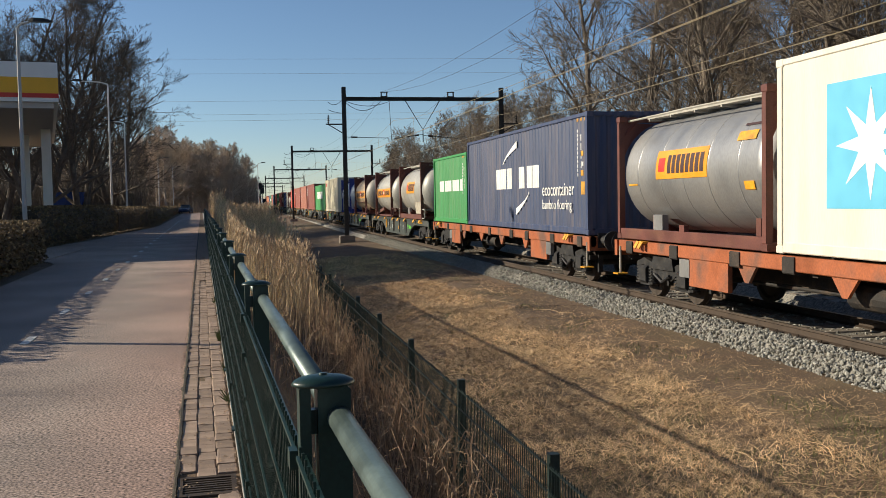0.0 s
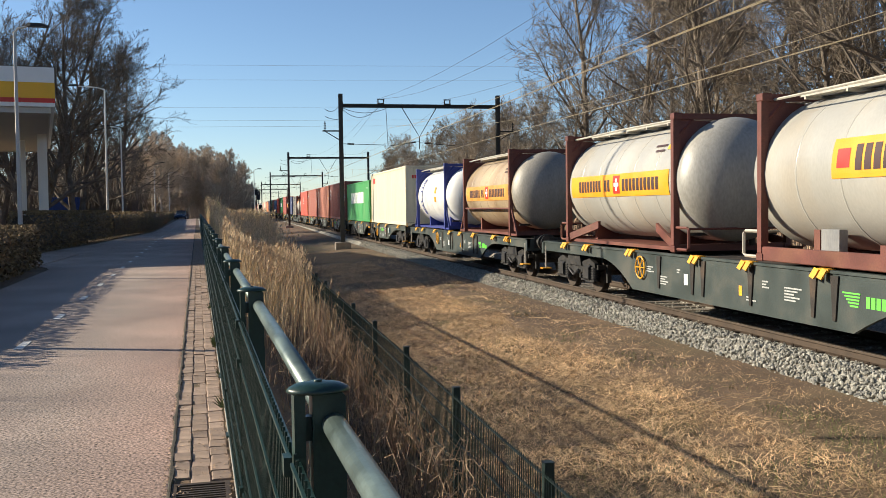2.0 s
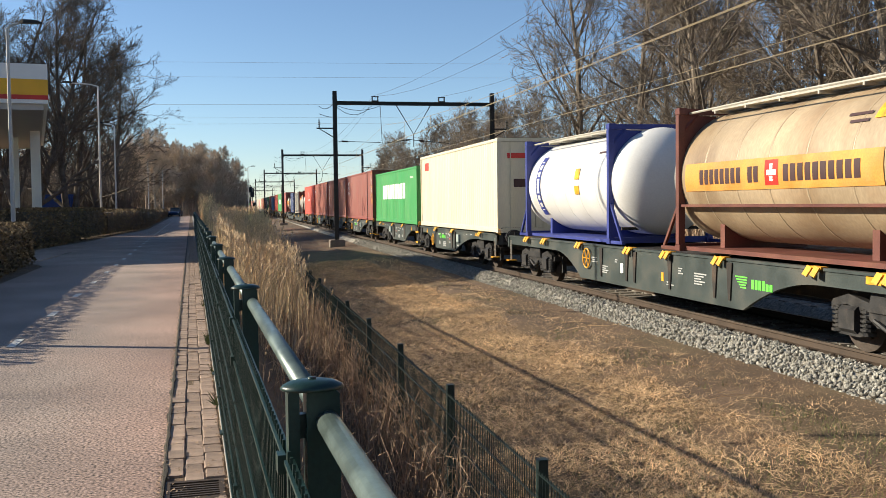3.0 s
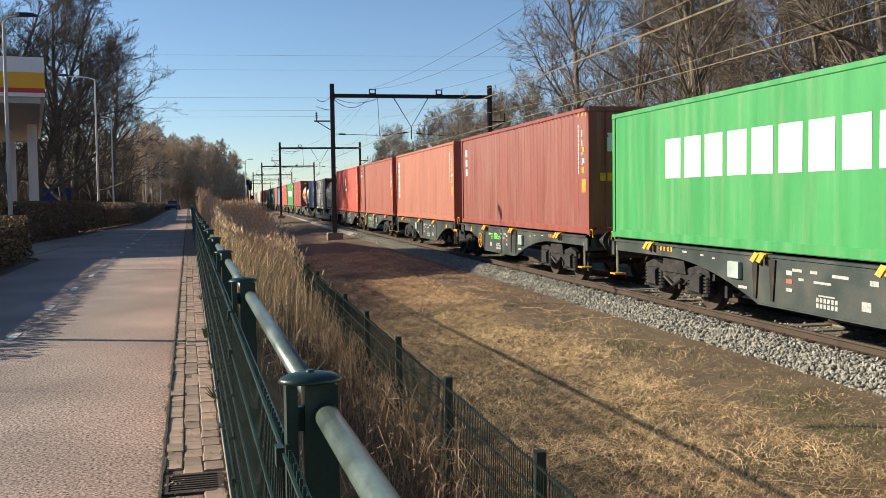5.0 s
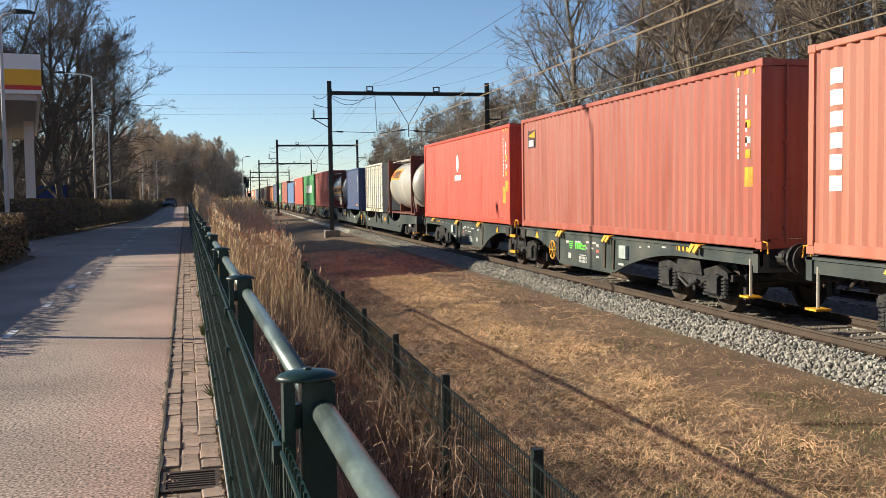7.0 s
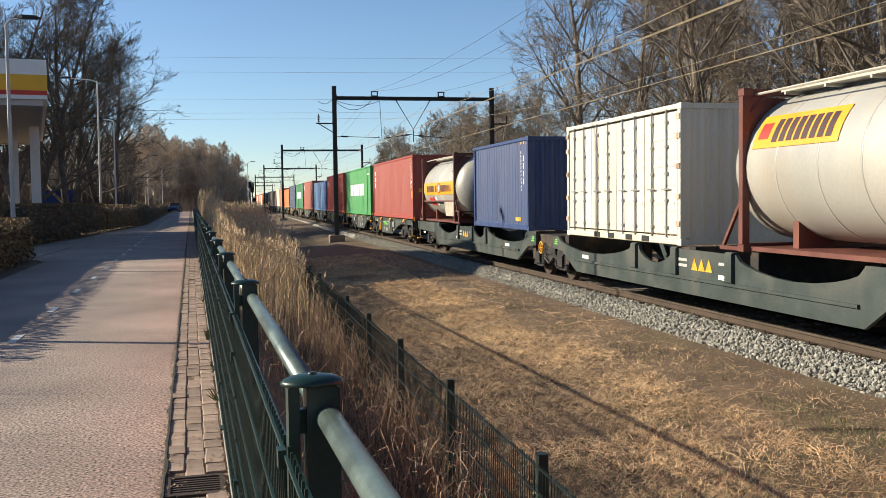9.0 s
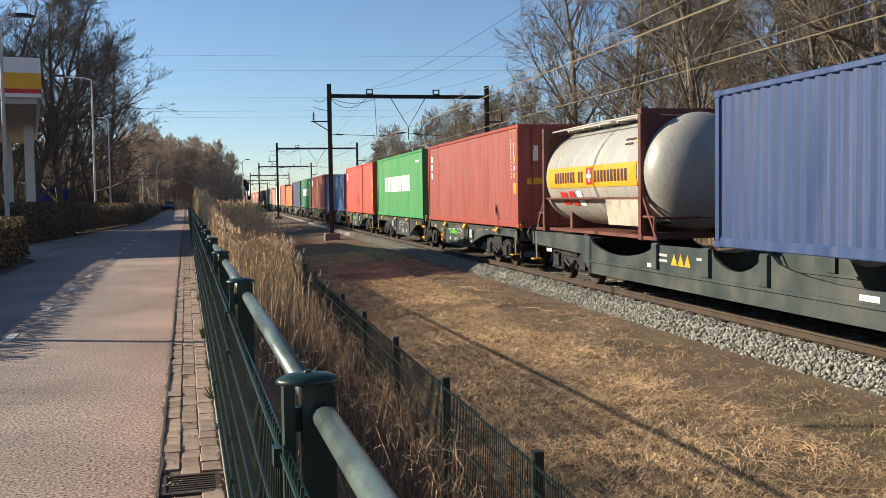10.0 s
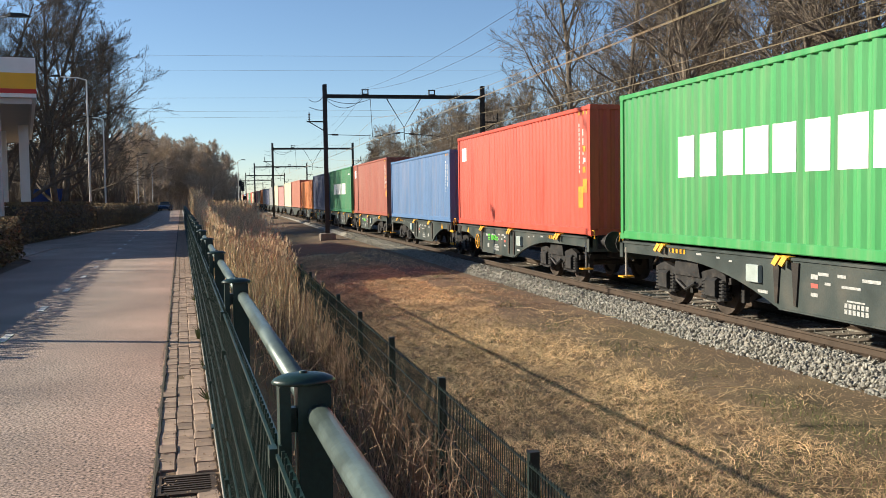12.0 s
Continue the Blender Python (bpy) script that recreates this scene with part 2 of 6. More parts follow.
# ---- mesh building ----
class Geo:
    """Collects vertices and faces of one mesh."""

    def __init__(self):
        self.v, self.f = [], []

    def add(self, verts, faces):
        n = len(self.v)
        self.v.extend(verts)
        self.f.extend([tuple(i + n for i in f) for f in faces])
        return self

    def box(self, x0, x1, y0, y1, z0, z1, m=None):
        p = [(x, y, z) for z in (z0, z1) for y in (y0, y1) for x in (x0, x1)]
        if m is not None:
            p = [tuple(m @ Vector(q)) for q in p]
        return self.add(p, [(0, 2, 3, 1), (4, 5, 7, 6), (0, 1, 5, 4), (2, 6, 7, 3), (0, 4, 6, 2), (1, 3, 7, 5)])

    def bevel_box(self, x0, x1, y0, y1, z0, z1, b=0.02):
        """A box whose edges along y and its upper edges are cut."""
        ring = [(x0 + b, z0), (x1 - b, z0), (x1, z0 + b), (x1, z1 - b), (x1 - b, z1), (x0 + b, z1), (x0, z1 - b), (x0, z0 + b)]
        return self.loft([[(x, y, z) for x, z in ring] for y in (y0, y1)], caps=True)

    def loft(self, rings, caps=False, closed=True):
        n, base = len(rings[0]), len(self.v)
        for r in rings:
            self.v.extend(r)
        for k in range(len(rings) - 1):
            for i in range(n if closed else n - 1):
                a, b = base + k * n + i, base + k * n + (i + 1) % n
                self.f.append((a, b, b + n, a + n))
        if caps:
            self.f.append(tuple(range(base + n - 1, base - 1, -1)))
            e = base + (len(rings) - 1) * n
            self.f.append(tuple(range(e, e + n)))
        return self

    def tube(self, pts, radii, seg=8, caps=True):
        """A round rod through the points."""
        pts = [Vector(p) for p in pts]
        if not hasattr(radii, "__len__"):
            radii = [radii] * len(pts)
        rings = []
        for i, p in enumerate(pts):
            d = (pts[min(i + 1, len(pts) - 1)] - pts[max(i - 1, 0)]).normalized()
            a = d.cross(Vector((0, 0, 1)) if abs(d.z) < 0.9 else Vector((1, 0, 0))).normalized()
            b = a.cross(d)
            rings.append([tuple(p + (a * math.cos(w) + b * math.sin(w)) * radii[i]) for w in (2 * math.pi * k / seg for k in range(seg))])
        return self.loft(rings, caps)

    def prism(self, outline, x0, x1):
        """An outline of (y, z) drawn out along x."""
        return self.loft([[(x, y, z) for y, z in outline] for x in (x0, x1)], caps=True)

    def mesh(self, name, material=None, smooth=False):
        me = bpy.data.meshes.new(name)
        me.from_pydata(self.v, [], self.f)
        if smooth:
            me.polygons.foreach_set("use_smooth", [True] * len(me.polygons))
        if material:
            me.materials.append(material)
        bm = bmesh.new()
        bm.from_mesh(me)
        bmesh.ops.recalc_face_normals(bm, faces=bm.faces)
        bm.to_mesh(me)
        bm.free()
        return me


def part(name, geo, material, parent=None, label="", at=None, smooth=False):
    """One mesh object, from a Geo or a ready mesh, under its thing."""
    me = geo if isinstance(geo, bpy.types.Mesh) else geo.mesh(name, None, smooth)
    ob = new(name, me)
    if not me.materials:
        me.materials.append(material)
    elif material is not me.materials[0]:
        ob.material_slots[0].link = "OBJECT"
        ob.material_slots[0].material = material
    if parent is not None:
        ob.parent = parent
    if at is not None:
        ob.matrix_basis = at
    return tagged(ob, label) if label else ob


def thing(name, label, category, m=None, group="", kind=""):
    ob = new(name)
    ob.empty_display_size = 0.2
    if m is not None:
        ob.matrix_basis = m
    return tagged(ob, label, category, group, kind)


CACHE = {}


def cached(key, make, *args):
    """The mesh made by make(*args), built once."""
    if key not in CACHE:
        g = make(*args)
        CACHE[key] = g if isinstance(g, bpy.types.Mesh) else g.mesh(key if isinstance(key, str) else key[0])
    return CACHE[key]

# ---- ground ----
FENCE_DX = -0.0395          # the path leans away from the railway
RAIL_Z = -0.42
TRACK_X = 9.15


def fence_x(y):
    return 0.235 + FENCE_DX * y


def smooth01(v, a, b):
    v = min(1.0, max(0.0, (v - a) / (b - a)))
    return v * v * (3 - 2 * v)


def terrain(x, y):
    """Height of the ground sheet."""
    d = x - fence_x(y)
    if d < 0.12:
        z = -0.03 if d > -5.6 else -0.03 + 0.08 * smooth01(-d, 5.6, 7.5)
    else:
        z = -0.03 - 1.12 * smooth01(d, 0.12, 1.5)
    z += 0.20 * smooth01(x, 1.9, 4.5) * smooth01(d, 0.5, 2)
    z += 0.13 * smooth01(x, 5.0, 6.4)
    if 7.3 < x < 17.0:
        z = -0.80
    if x >= 17.0:
        z = -0.80 + 0.5 * smooth01(x, 17.0, 22)
    far = smooth01(y, 60, 160)
    z = z * (1 - far) + (-0.62 if x > fence_x(y) + 0.3 else -0.03) * far
    bumpy = 0.05 * noise.noise((x * 0.9, y * 0.6, 0)) + 0.02 * noise.noise((x * 3.1, y * 2.3, 4))
    if d > 0.4 and x < 7.3:
        z += bumpy
    return z


def grid_sheet(xs, ys, height):
    g = Geo()
    for y in ys:
        for x in xs:
            g.v.append((x, y, height(x, y)))
    n = len(xs)
    for j in range(len(ys) - 1):
        for i in range(n - 1):
            a = j * n + i
            g.f.append((a, a + 1, a + n + 1, a + n))
    return g


xs = [-1500, -500, -200, -80, -40, -25, -15] + [-12 + 0.5 * i for i in range(16)] + [-4 + 0.2 * i for i in range(61)] + [8.6 + i for i in range(9)] + [18, 20, 22, 26, 34, 50, 90, 200, 500, 1500]
ys = [-300, -80, -30, -10, -4, -1] + [0.4 * i for i in range(1, 120)] + [48 + 2 * i for i in range(40)] + [130, 145, 160, 190, 240, 320, 500, 900, 2000, 4000]
tagged(part("ground", grid_sheet(xs, ys, terrain), M["earth"], smooth=True), "bare brown verge earth with patches of grass", "ground", kind="structure")


def strip(d0, d1, ys2, z0, z1):
    """A slab along the path between two distances from the fence."""
    return Geo().loft([[(fence_x(y) + d0, y, z1), (fence_x(y) + d1, y, z1), (fence_x(y) + d1, y, z0), (fence_x(y) + d0, y, z0)] for y in ys2], caps=True)


ROAD_YS = [-12, -4, 0, 4, 8, 12, 20, 30, 45, 60, 90, 130, 200, 330]
def road_width(y):
    """The path widens at the driveway and narrows beyond."""
    return 4.35 + 1.9 * smooth01(y, 29, 34) - 1.3 * smooth01(y, 40, 54) - 1.55 * smooth01(y, 54, 77)


ROAD_YS = sorted(ROAD_YS + [26, 29, 31, 33, 35, 38, 41, 44, 48, 52, 56, 65, 70, 77])
tagged(part("road", Geo().loft([[(fence_x(y) - road_width(y), y, 0.0), (fence_x(y) - 0.435, y, 0.0), (fence_x(y) - 0.435, y, -0.2), (fence_x(y) - road_width(y), y, -0.2)] for y in ROAD_YS], caps=True), M["asphalt"]), "worn grey asphalt cycle path with a reddish edge", "road", kind="structure")
tagged(part("kerb", strip(-0.055, 0.10, ROAD_YS, -0.4, 0.02), M["concrete"]), "weathered concrete edging under the railing", "kerb", kind="structure")
tagged(part("forecourt", Geo().box(-30, -5.9, 31.5, 38.5, -0.1, 0.025), M["asphalt"]), "grey asphalt driveway between the hedges", "driveway", kind="structure")
gutter = tagged(part("gutter", strip(-0.435, -0.055, ROAD_YS, -0.2, -0.012), M["earth"]), "brick gutter strip beside the path, mossy joints", "gutter", kind="structure")

# centre dashes
for i in range(30):
    y = 6.05 + 3.3 * i
    x = fence_x(y) - 2.36
    tagged(part("dash_marking", Geo().box(-0.05, 0.05, -0.35, 0.35, 0, 0.006), M["marking"], at=pose(x, y, 0.001, 0, 0, 2.26)),
           "short worn white dash on the path", "road marking", "centre line dashes")

# ---- railway ----
track = thing("track", "near railway track on concrete sleepers in grey ballast", "railway track", kind="structure")
BED_YS = [-60, -20, 0, 10, 20, 40, 80, 160, 320, 640]


def ballast_bed(x):
    prof = [(-1.72, -0.98), (-1.3, -0.60), (-1.0, -0.575), (-0.68, -0.575), (-0.66, -0.60), (0.66, -0.60), (0.68, -0.575), (1.0, -0.575), (1.3, -0.60), (1.72, -0.98)]
    return Geo().loft([[(x + a, y, b) for a, b in prof] for y in BED_YS], caps=True)


part("ballast_bed", ballast_bed(TRACK_X), M["ballast"], track)
track_b = thing("track", "far railway track on concrete sleepers in grey ballast", "railway track", kind="structure")
part("ballast_bed", ballast_bed(TRACK_X + 4.0), M["ballast"], track_b)


def rail_profile(x):
    return [(x - 0.075, -0.152), (x + 0.075, -0.152), (x + 0.075, -0.14), (x + 0.012, -0.12), (x + 0.010, -0.045), (x + 0.036, -0.03), (x + 0.034, -0.004),
            (x - 0.034, -0.004), (x - 0.036, -0.03), (x - 0.010, -0.045), (x - 0.012, -0.12), (x - 0.075, -0.14)]


for t_x, owner in ((TRACK_X, track), (TRACK_X + 4.0, track_b)):
    for side in (-0.755, 0.755):
        r = part("rail", Geo().loft([[(x, y, RAIL_Z + z) for x, z in rail_profile(t_x + side)] for y in (-60, 640)], caps=True), M["rail"], owner)
        part("rail_head", Geo().box(t_x + side - 0.033, t_x + side + 0.033, -60, 640, RAIL_Z - 0.004, RAIL_Z), M["railhead"], r)

# ---- railing along the path ----
rng = random.Random(7)
LEAN = math.degrees(math.atan(-FENCE_DX))
POST_Y = [-10.65 + 2.53 * k for k in range(34)]


def rail_panel():
    """Double-rod mesh panel, 2.46 m long, from y = 0."""
    g = Geo()
    for k in range(50):
        y = 0.02 + k * 0.0495
        g.box(-0.003, 0.003, y - 0.003, y + 0.003, 0.10, 1.135)
    for z in (0.12, 0.32, 0.52, 0.72, 0.92, 1.11):
        for x in (-0.009, 0.006):
            g.box(x, x + 0.007, 0, 2.46, z - 0.004, z + 0.004)
    return g


def rail_post():
    g = Geo().bevel_box(-0.053, -0.030, -0.03, 0.03, 0.0, 1.252, 0.005).bevel_box(-0.016, 0.052, -0.035, 0.035, 0.0, 1.252, 0.008)
    g.box(-0.035, -0.01, -0.012, 0.012, 0.9, 0.96).box(-0.035, -0.01, -0.012, 0.012, 1.15, 1.2)
    return g.box(-0.07, 0.07, -0.06, 0.06, 0.0, 0.012)


def post_cap():
    """A shallow lens-shaped cap, flat below."""
    ring = [(0.067 * math.cos(a), 0.048 * math.sin(a)) for a in (2 * math.pi * k / 20 for k in range(20))]
    rings = [[(x * f, y * f, z) for x, y in ring] for f, z in ((0.97, 1.250), (1.0, 1.254), (0.93, 1.260), (0.7, 1.267), (0.35, 1.271))]
    return Geo().loft(rings, caps=True).tube([(0, 0, 1.268), (0, 0, 1.2745)], 0.009, 8)


railing = thing("railing", "dark green steel railing with mesh panels and a round handrail", "railing", kind="structure")
for y in POST_Y:
    m = pose(fence_x(y), y, 0.02, 0, 0, LEAN)
    p = part("post", cached("rail_post", rail_post), M["fence"], railing, at=m)
    part("cap", cached("post_cap", lambda: post_cap().mesh("post_cap", None, True)), M["fence"], p, "flat oval post cap")
    part("mesh_panel", cached("rail_panel", rail_panel), M["fence"], railing, at=m @ pose(-0.055, 0.035, 0))
    part("clip", cached("clip", lambda: Geo().box(-0.075, -0.058, -0.02, 0.02, 0.3, 0.34).box(-0.075, -0.058, -0.02, 0.02, 0.9, 0.94).box(-0.075, -0.058, -0.02, 0.02, 1.08, 1.12)), M["fence"], railing, at=m)
for y0, y1 in zip(POST_Y, POST_Y[1:]):
    part("handrail", Geo().tube([(fence_x(y) + 0.028, y, 1.205) for y in (y0 + 0.025, y1 - 0.025)], 0.0255, 16, True).mesh("handrail", None, True), M["galv"], railing, "round grey-green handrail tube")

# ---- low mesh fence beside the railway ----
MESH_X, MESH_Y = 1.80, [-9.5 + 2.5 * k for k in range(22)]


def low_panel():
    g = Geo()
    for k in range(50):
        y = 0.03 + k * 0.0495
        g.box(-0.0025, 0.0025, y - 0.0025, y + 0.0025, -0.95, 0.055)
    for z in (-0.93, -0.73, -0.53, -0.33, -0.13, 0.03):
        for x in (-0.008, 0.005):
            g.box(x, x + 0.006, 0, 2.46, z - 0.003, z + 0.003)
    return g


low_fence = thing("mesh_fence", "low dark green double-rod mesh fence overgrown with brambles", "fence", kind="structure")
for y in MESH_Y:
    part("post", cached("low_post", lambda: Geo().bevel_box(-0.03, 0.03, -0.03, 0.03, -1.2, 0.10, 0.006).box(-0.032, 0.032, -0.032, 0.032, 0.10, 0.106)), M["mesh"], low_fence, at=pose(MESH_X, y, 0))
    part("mesh_panel", cached("low_panel", low_panel), M["mesh"], low_fence, at=pose(MESH_X - 0.035, y + 0.02, 0))

# ---- gantries and wires ----
PORTAL_Y = [-4.0, 58.0, 118.5, 184.0, 250.0, 316.0, 382.0]


def lattice_post(h=9.2):
    """H-section mast."""
    g = Geo()
    for y in (-0.13, 0.11):
        g.box(-0.12, 0.12, y, y + 0.02, 0, h)
    return g.box(-0.012, 0.012, -0.12, 0.12, 0, h)


def gantry(y):
    gy = thing("catenary_gantry", "dark grey steel railway portal carrying the overhead wires", "gantry", pose(0, y, 0), "overhead line gantries")
    for x in (6.17, 15.9):
        p = part("mast", cached("mast", lattice_post), M["gantry"], gy, at=pose(x, 0, -0.75))
        part("footing", cached("footing", lambda: Geo().bevel_box(-0.45, 0.45, -0.45, 0.45, -0.3, 0.42, 0.05)), M["sleeper"], gy, "weathered concrete mast footing", at=pose(x, 0, -0.85))
        s = -1 if x < 10 else 1
        g = Geo().box(min(0, s * 1.1), max(0, s * 1.1), -0.03, 0.03, 6.95, 7.03).tube([(0, 0, 6.4), (s * 0.95, 0, 6.97)], 0.03, 6)
        g.tube([(s * 0.95, 0, 7.0), (s * 0.95, 0, 7.55)], 0.028, 6)
        for k in range(4):
            g.tube([(s * 0.95, 0, 7.1 + k * 0.1), (s * 0.95, 0, 7.14 + k * 0.1)], 0.07, 8)
        part("side_bracket", g, M["gantry"], p, "bracket with an insulator")
    g = Geo()
    g.box(6.1, 16.0, -0.10, 0.10, 7.64, 7.66).box(6.1, 16.0, -0.10, 0.10, 7.84, 7.86).box(6.1, 16.0, -0.012, 0.012, 7.66, 7.84)
    for x in (6.29, 15.78):
        g.box(x - 0.02, x + 0.02, -0.1, 0.1, 7.5, 7.98)
    part("beam", g, M["gantry"], gy)
    for x in (8.6, 12.7):
        g = Geo().box(x - 0.2, x + 0.2, -0.1, 0.1, 7.86, 7.92).box(x - 0.2, x - 0.14, -0.05, 0.05, 7.9, 8.15).box(x + 0.14, x + 0.2, -0.05, 0.05, 7.9, 8.15).box(x - 0.22, x + 0.22, -0.05, 0.05, 8.13, 8.18)
        part("saddle", g, M["gantry"], gy)
    # V-shaped hanger between the tracks with a registration arm to each of them
    g = Geo().tube([(9.9, 0, 7.64), (10.95, 0, 5.9), (12.0, 0, 7.64)], 0.03, 6).tube([(10.95, 0, 5.95), (10.95, 0, 5.15)], 0.03, 6)
    part("hanger", g, M["gantry"], gy)
    for a, b in (((10.95, 5.62), (9.15, 5.36)), ((10.95, 5.55), (13.15, 5.36)), ((6.17, 5.48), (8.9, 5.40))):
        arm = part("registration_arm", Geo().tube([(a[0], 0, a[1]), (b[0], 0, b[1])], 0.018, 6), M["gantry"], gy)
        u = 0.14
        part("insulator", Geo().tube([(a[0] + (b[0] - a[0]) * u, 0, a[1] + (b[1] - a[1]) * u), (a[0] + (b[0] - a[0]) * 2 * u, 0, a[1] + (b[1] - a[1]) * 2 * u)], 0.05, 8), M["under"], arm, "dark ribbed insulator")
    # slack jumper cables at the mast
    for p, q, sag in (((5.22, 7.55), (6.1, 7.75), 0.25), ((6.3, 7.5), (8.4, 7.6), 0.5), ((6.3, 7.6), (8.9, 7.6), 0.28), ((8.9, 7.6), (9.0, 5.3), 0.0), ((5.22, 7.1), (6.1, 6.9), 0.05)):
        pts = [(p[0] + (q[0] - p[0]) * k / 8, -0.05, p[1] + (q[1] - p[1]) * k / 8 - sag * 4 * (k / 8) * (1 - k / 8)) for k in range(9)]
        part("jumper_cable", Geo().tube(pts, 0.016, 5), M["cable"], gy, "slack dark jumper cable")


for y in PORTAL_Y:
    gantry(y)


def wire(x, z0, sag, r, label, material="wire"):
    """A wire from gantry to gantry."""
    pts = []
    for a, b in zip(PORTAL_Y, PORTAL_Y[1:]):
        for k in range(10):
            u = k / 10
            pts.append((x, a + (b - a) * u, z0 - sag * 4 * u * (1 - u)))
    pts.append((x, PORTAL_Y[-1], z0))
    tagged(part("overhead_wire", Geo().tube(pts, r, 4), M[material]), label, "overhead wire", "overhead wires")


for x in (TRACK_X, TRACK_X + 4.0):
    q = 0.008 if x < 10 else 0.006
    wire(x - 0.03, 5.20, 0.0, q, "copper contact wire over the track")
    wire(x + 0.03, 5.20, 0.0, q, "copper contact wire over the track")
    wire(x, 6.45, 1.0, q, "sagging catenary wire over the track")
for x, z, sag in ((8.52, 8.20, 1.1), (8.68, 8.18, 1.65), (12.7, 8.20, 1.1)):
    wire(x, z, sag, 0.0065, "dark feeder cable on the gantry saddles", "cable")
for x in (TRACK_X, TRACK_X + 4.0):
    g = Geo()
    for a, b in zip(PORTAL_Y[:3], PORTAL_Y[1:4]):
        for k in range(1, 9):
            u = k / 9
            y = a + (b - a) * u
            g.tube([(x, y, 5.2), (x, y, 6.45 - 4 * u * (1 - u))], 0.006, 4, False)
    tagged(part("droppers", g, M["wire"]), "thin droppers between catenary and contact wire", "dropper wires", kind="stuff")

# distant high-voltage lines crossing the sky
for k, (h0, dx) in enumerate(((42, 0), (38.5, 6), (30.0, 3), (26.5, 8), (24.0, 0))):
    pts = [(-260 + 40 * i, 300 + dx - 1.2 * i, h0 + 3.5 * (i / 12) + 1.6 * ((i - 6.5) / 6.5) ** 2) for i in range(14)]
    tagged(part("power_line", Geo().tube(pts, 0.024, 4), M["wire"]), "thin distant high-voltage line", "power line", "distant power lines")

def pylon(x, y, h):
    """Lattice pylon that carries the distant lines."""
    py = thing("pylon", "distant grey steel lattice pylon", "pylon", pose(x, y, 0), "distant pylons")
    g = Geo()
    for sx in (-1, 1):
        for sy in (-1, 1):
            g.tube([(sx * 3.2, sy * 3.2, -0.5), (sx * 0.6, sy * 0.6, h)], [0.16, 0.08], 4)
    for k in range(12):
        a, b = (3.2 - 2.6 * u / 12 for u in (k, k + 1))
        z0, z1 = h * k / 12, h * (k + 1) / 12
        for s in (-1, 1):
            g.tube([(-a, s * a, z0), (b, s * b, z1)], 0.06, 4).tube([(s * a, a, z0), (s * b, -b, z1)], 0.06, 4)
    part("mast", g, M["gantry"], py)
    for z in (24, 32, 42):
        part("cross_arm", Geo().box(-0.3, 0.3, -11, 11, z + 5.2, z + 5.6), M["gantry"], py)


pylon(-262, 301, 52)
pylon(262, 284, 52)

# ---- street lamps ----
def street_lamp(x, y, h, arm, turn):
    lamp = thing("street_lamp", "slim grey steel street lamp with a curved arm", "street lamp", pose(x, y, 0, 0, 0, turn), "street lamps")
    part("pole", Geo().tube([(0, 0, -0.1), (0, 0, 1.2), (0, 0, h)], [0.085, 0.075, 0.045], 10), M["soffit"], lamp)
    part("arm", Geo().tube([(0, 0, h - 0.02), (arm * 0.3, 0, h + 0.12), (arm, 0, h + 0.18)], 0.035, 8), M["soffit"], lamp)
    part("head", Geo().loft([[(arm - 0.05 + a, b, h + 0.18 + cz) for b, cz in ((-w, 0.0), (w, 0.0), (w * 0.8, hh), (-w * 0.8, hh))] for a, w, hh in ((0, 0.05, 0.06), (0.15, 0.12, 0.12), (0.5, 0.13, 0.11), (0.72, 0.06, 0.05))], caps=True), M["gantry"], lamp, "dark lamp head")


for x, y, h, arm, turn in ((-6.92, 33.6, 7.45, 0.4, 0), (-8.25, 66.0, 9.5, 1.6, 180), (-8.75, 79.0, 8.0, 0.8, 180), (-11.2, 140.0, 8.0, 0.8, 0), (-11.6, 175.0, 8.0, 0.8, 0), (-7.0, 14.15, 8.0, 0.8, 0), (-6.9, 26.1, 9.7, 0.8, 0), (2.6, 150, 7.5, 0.5, 0)):
    street_lamp(x, y, h, arm, turn)

# ---- petrol station canopy ----
canopy = thing("petrol_canopy", "white petrol station canopy with a yellow and red fascia", "canopy", pose(-6.33, 37.0, 0, 0, 0, 10.5))
CX0, CX1, CY0, CY1 = -24.0, 0.0, 0.0, 25.0
part("roof_deck", Geo().box(CX0 + 0.2, CX1 - 0.2, CY0 + 0.2, CY1 - 0.2, 5.25, 6.6), M["soffit"], canopy)
for name, z0, z1, mt, out in (("fascia_white", 6.26, 6.80, "white", 0.0), ("fascia_yellow", 5.70, 6.26, "yellow", 0.006), ("fascia_red", 5.54, 5.70, "red_band", 0.012), ("fascia_lower", 5.40, 5.54, "white", 0.0), ("fascia_lip", 5.18, 5.40, "soffit", -0.15)):
    g = Geo()
    o = out
    g.box(CX0 - o, CX1 + o, CY0 - o, CY0 + 0.2, z0, z1).box(CX1 - 0.2, CX1 + o, CY0 + 0.2, CY1 - 0.2, z0, z1).box(CX0 - o, CX1 + o, CY1 - 0.2, CY1 + o, z0, z1)
    part(name, g, M[mt], canopy)
for x, y in ((-0.46, 11.3), (-1.45, 15.5), (-9.5, 4.3), (-18, 4.3), (-9.5, 17), (-18, 17)):
    part("column", Geo().bevel_box(x - 0.21, x + 0.21, y - 0.21, y + 0.21, 0, 5.27, 0.04), M["white"], canopy)
part("island", Geo().bevel_box(-3.0, 0.2, 10.5, 16.5, 0.0, 0.15, 0.03), M["concrete"], canopy)


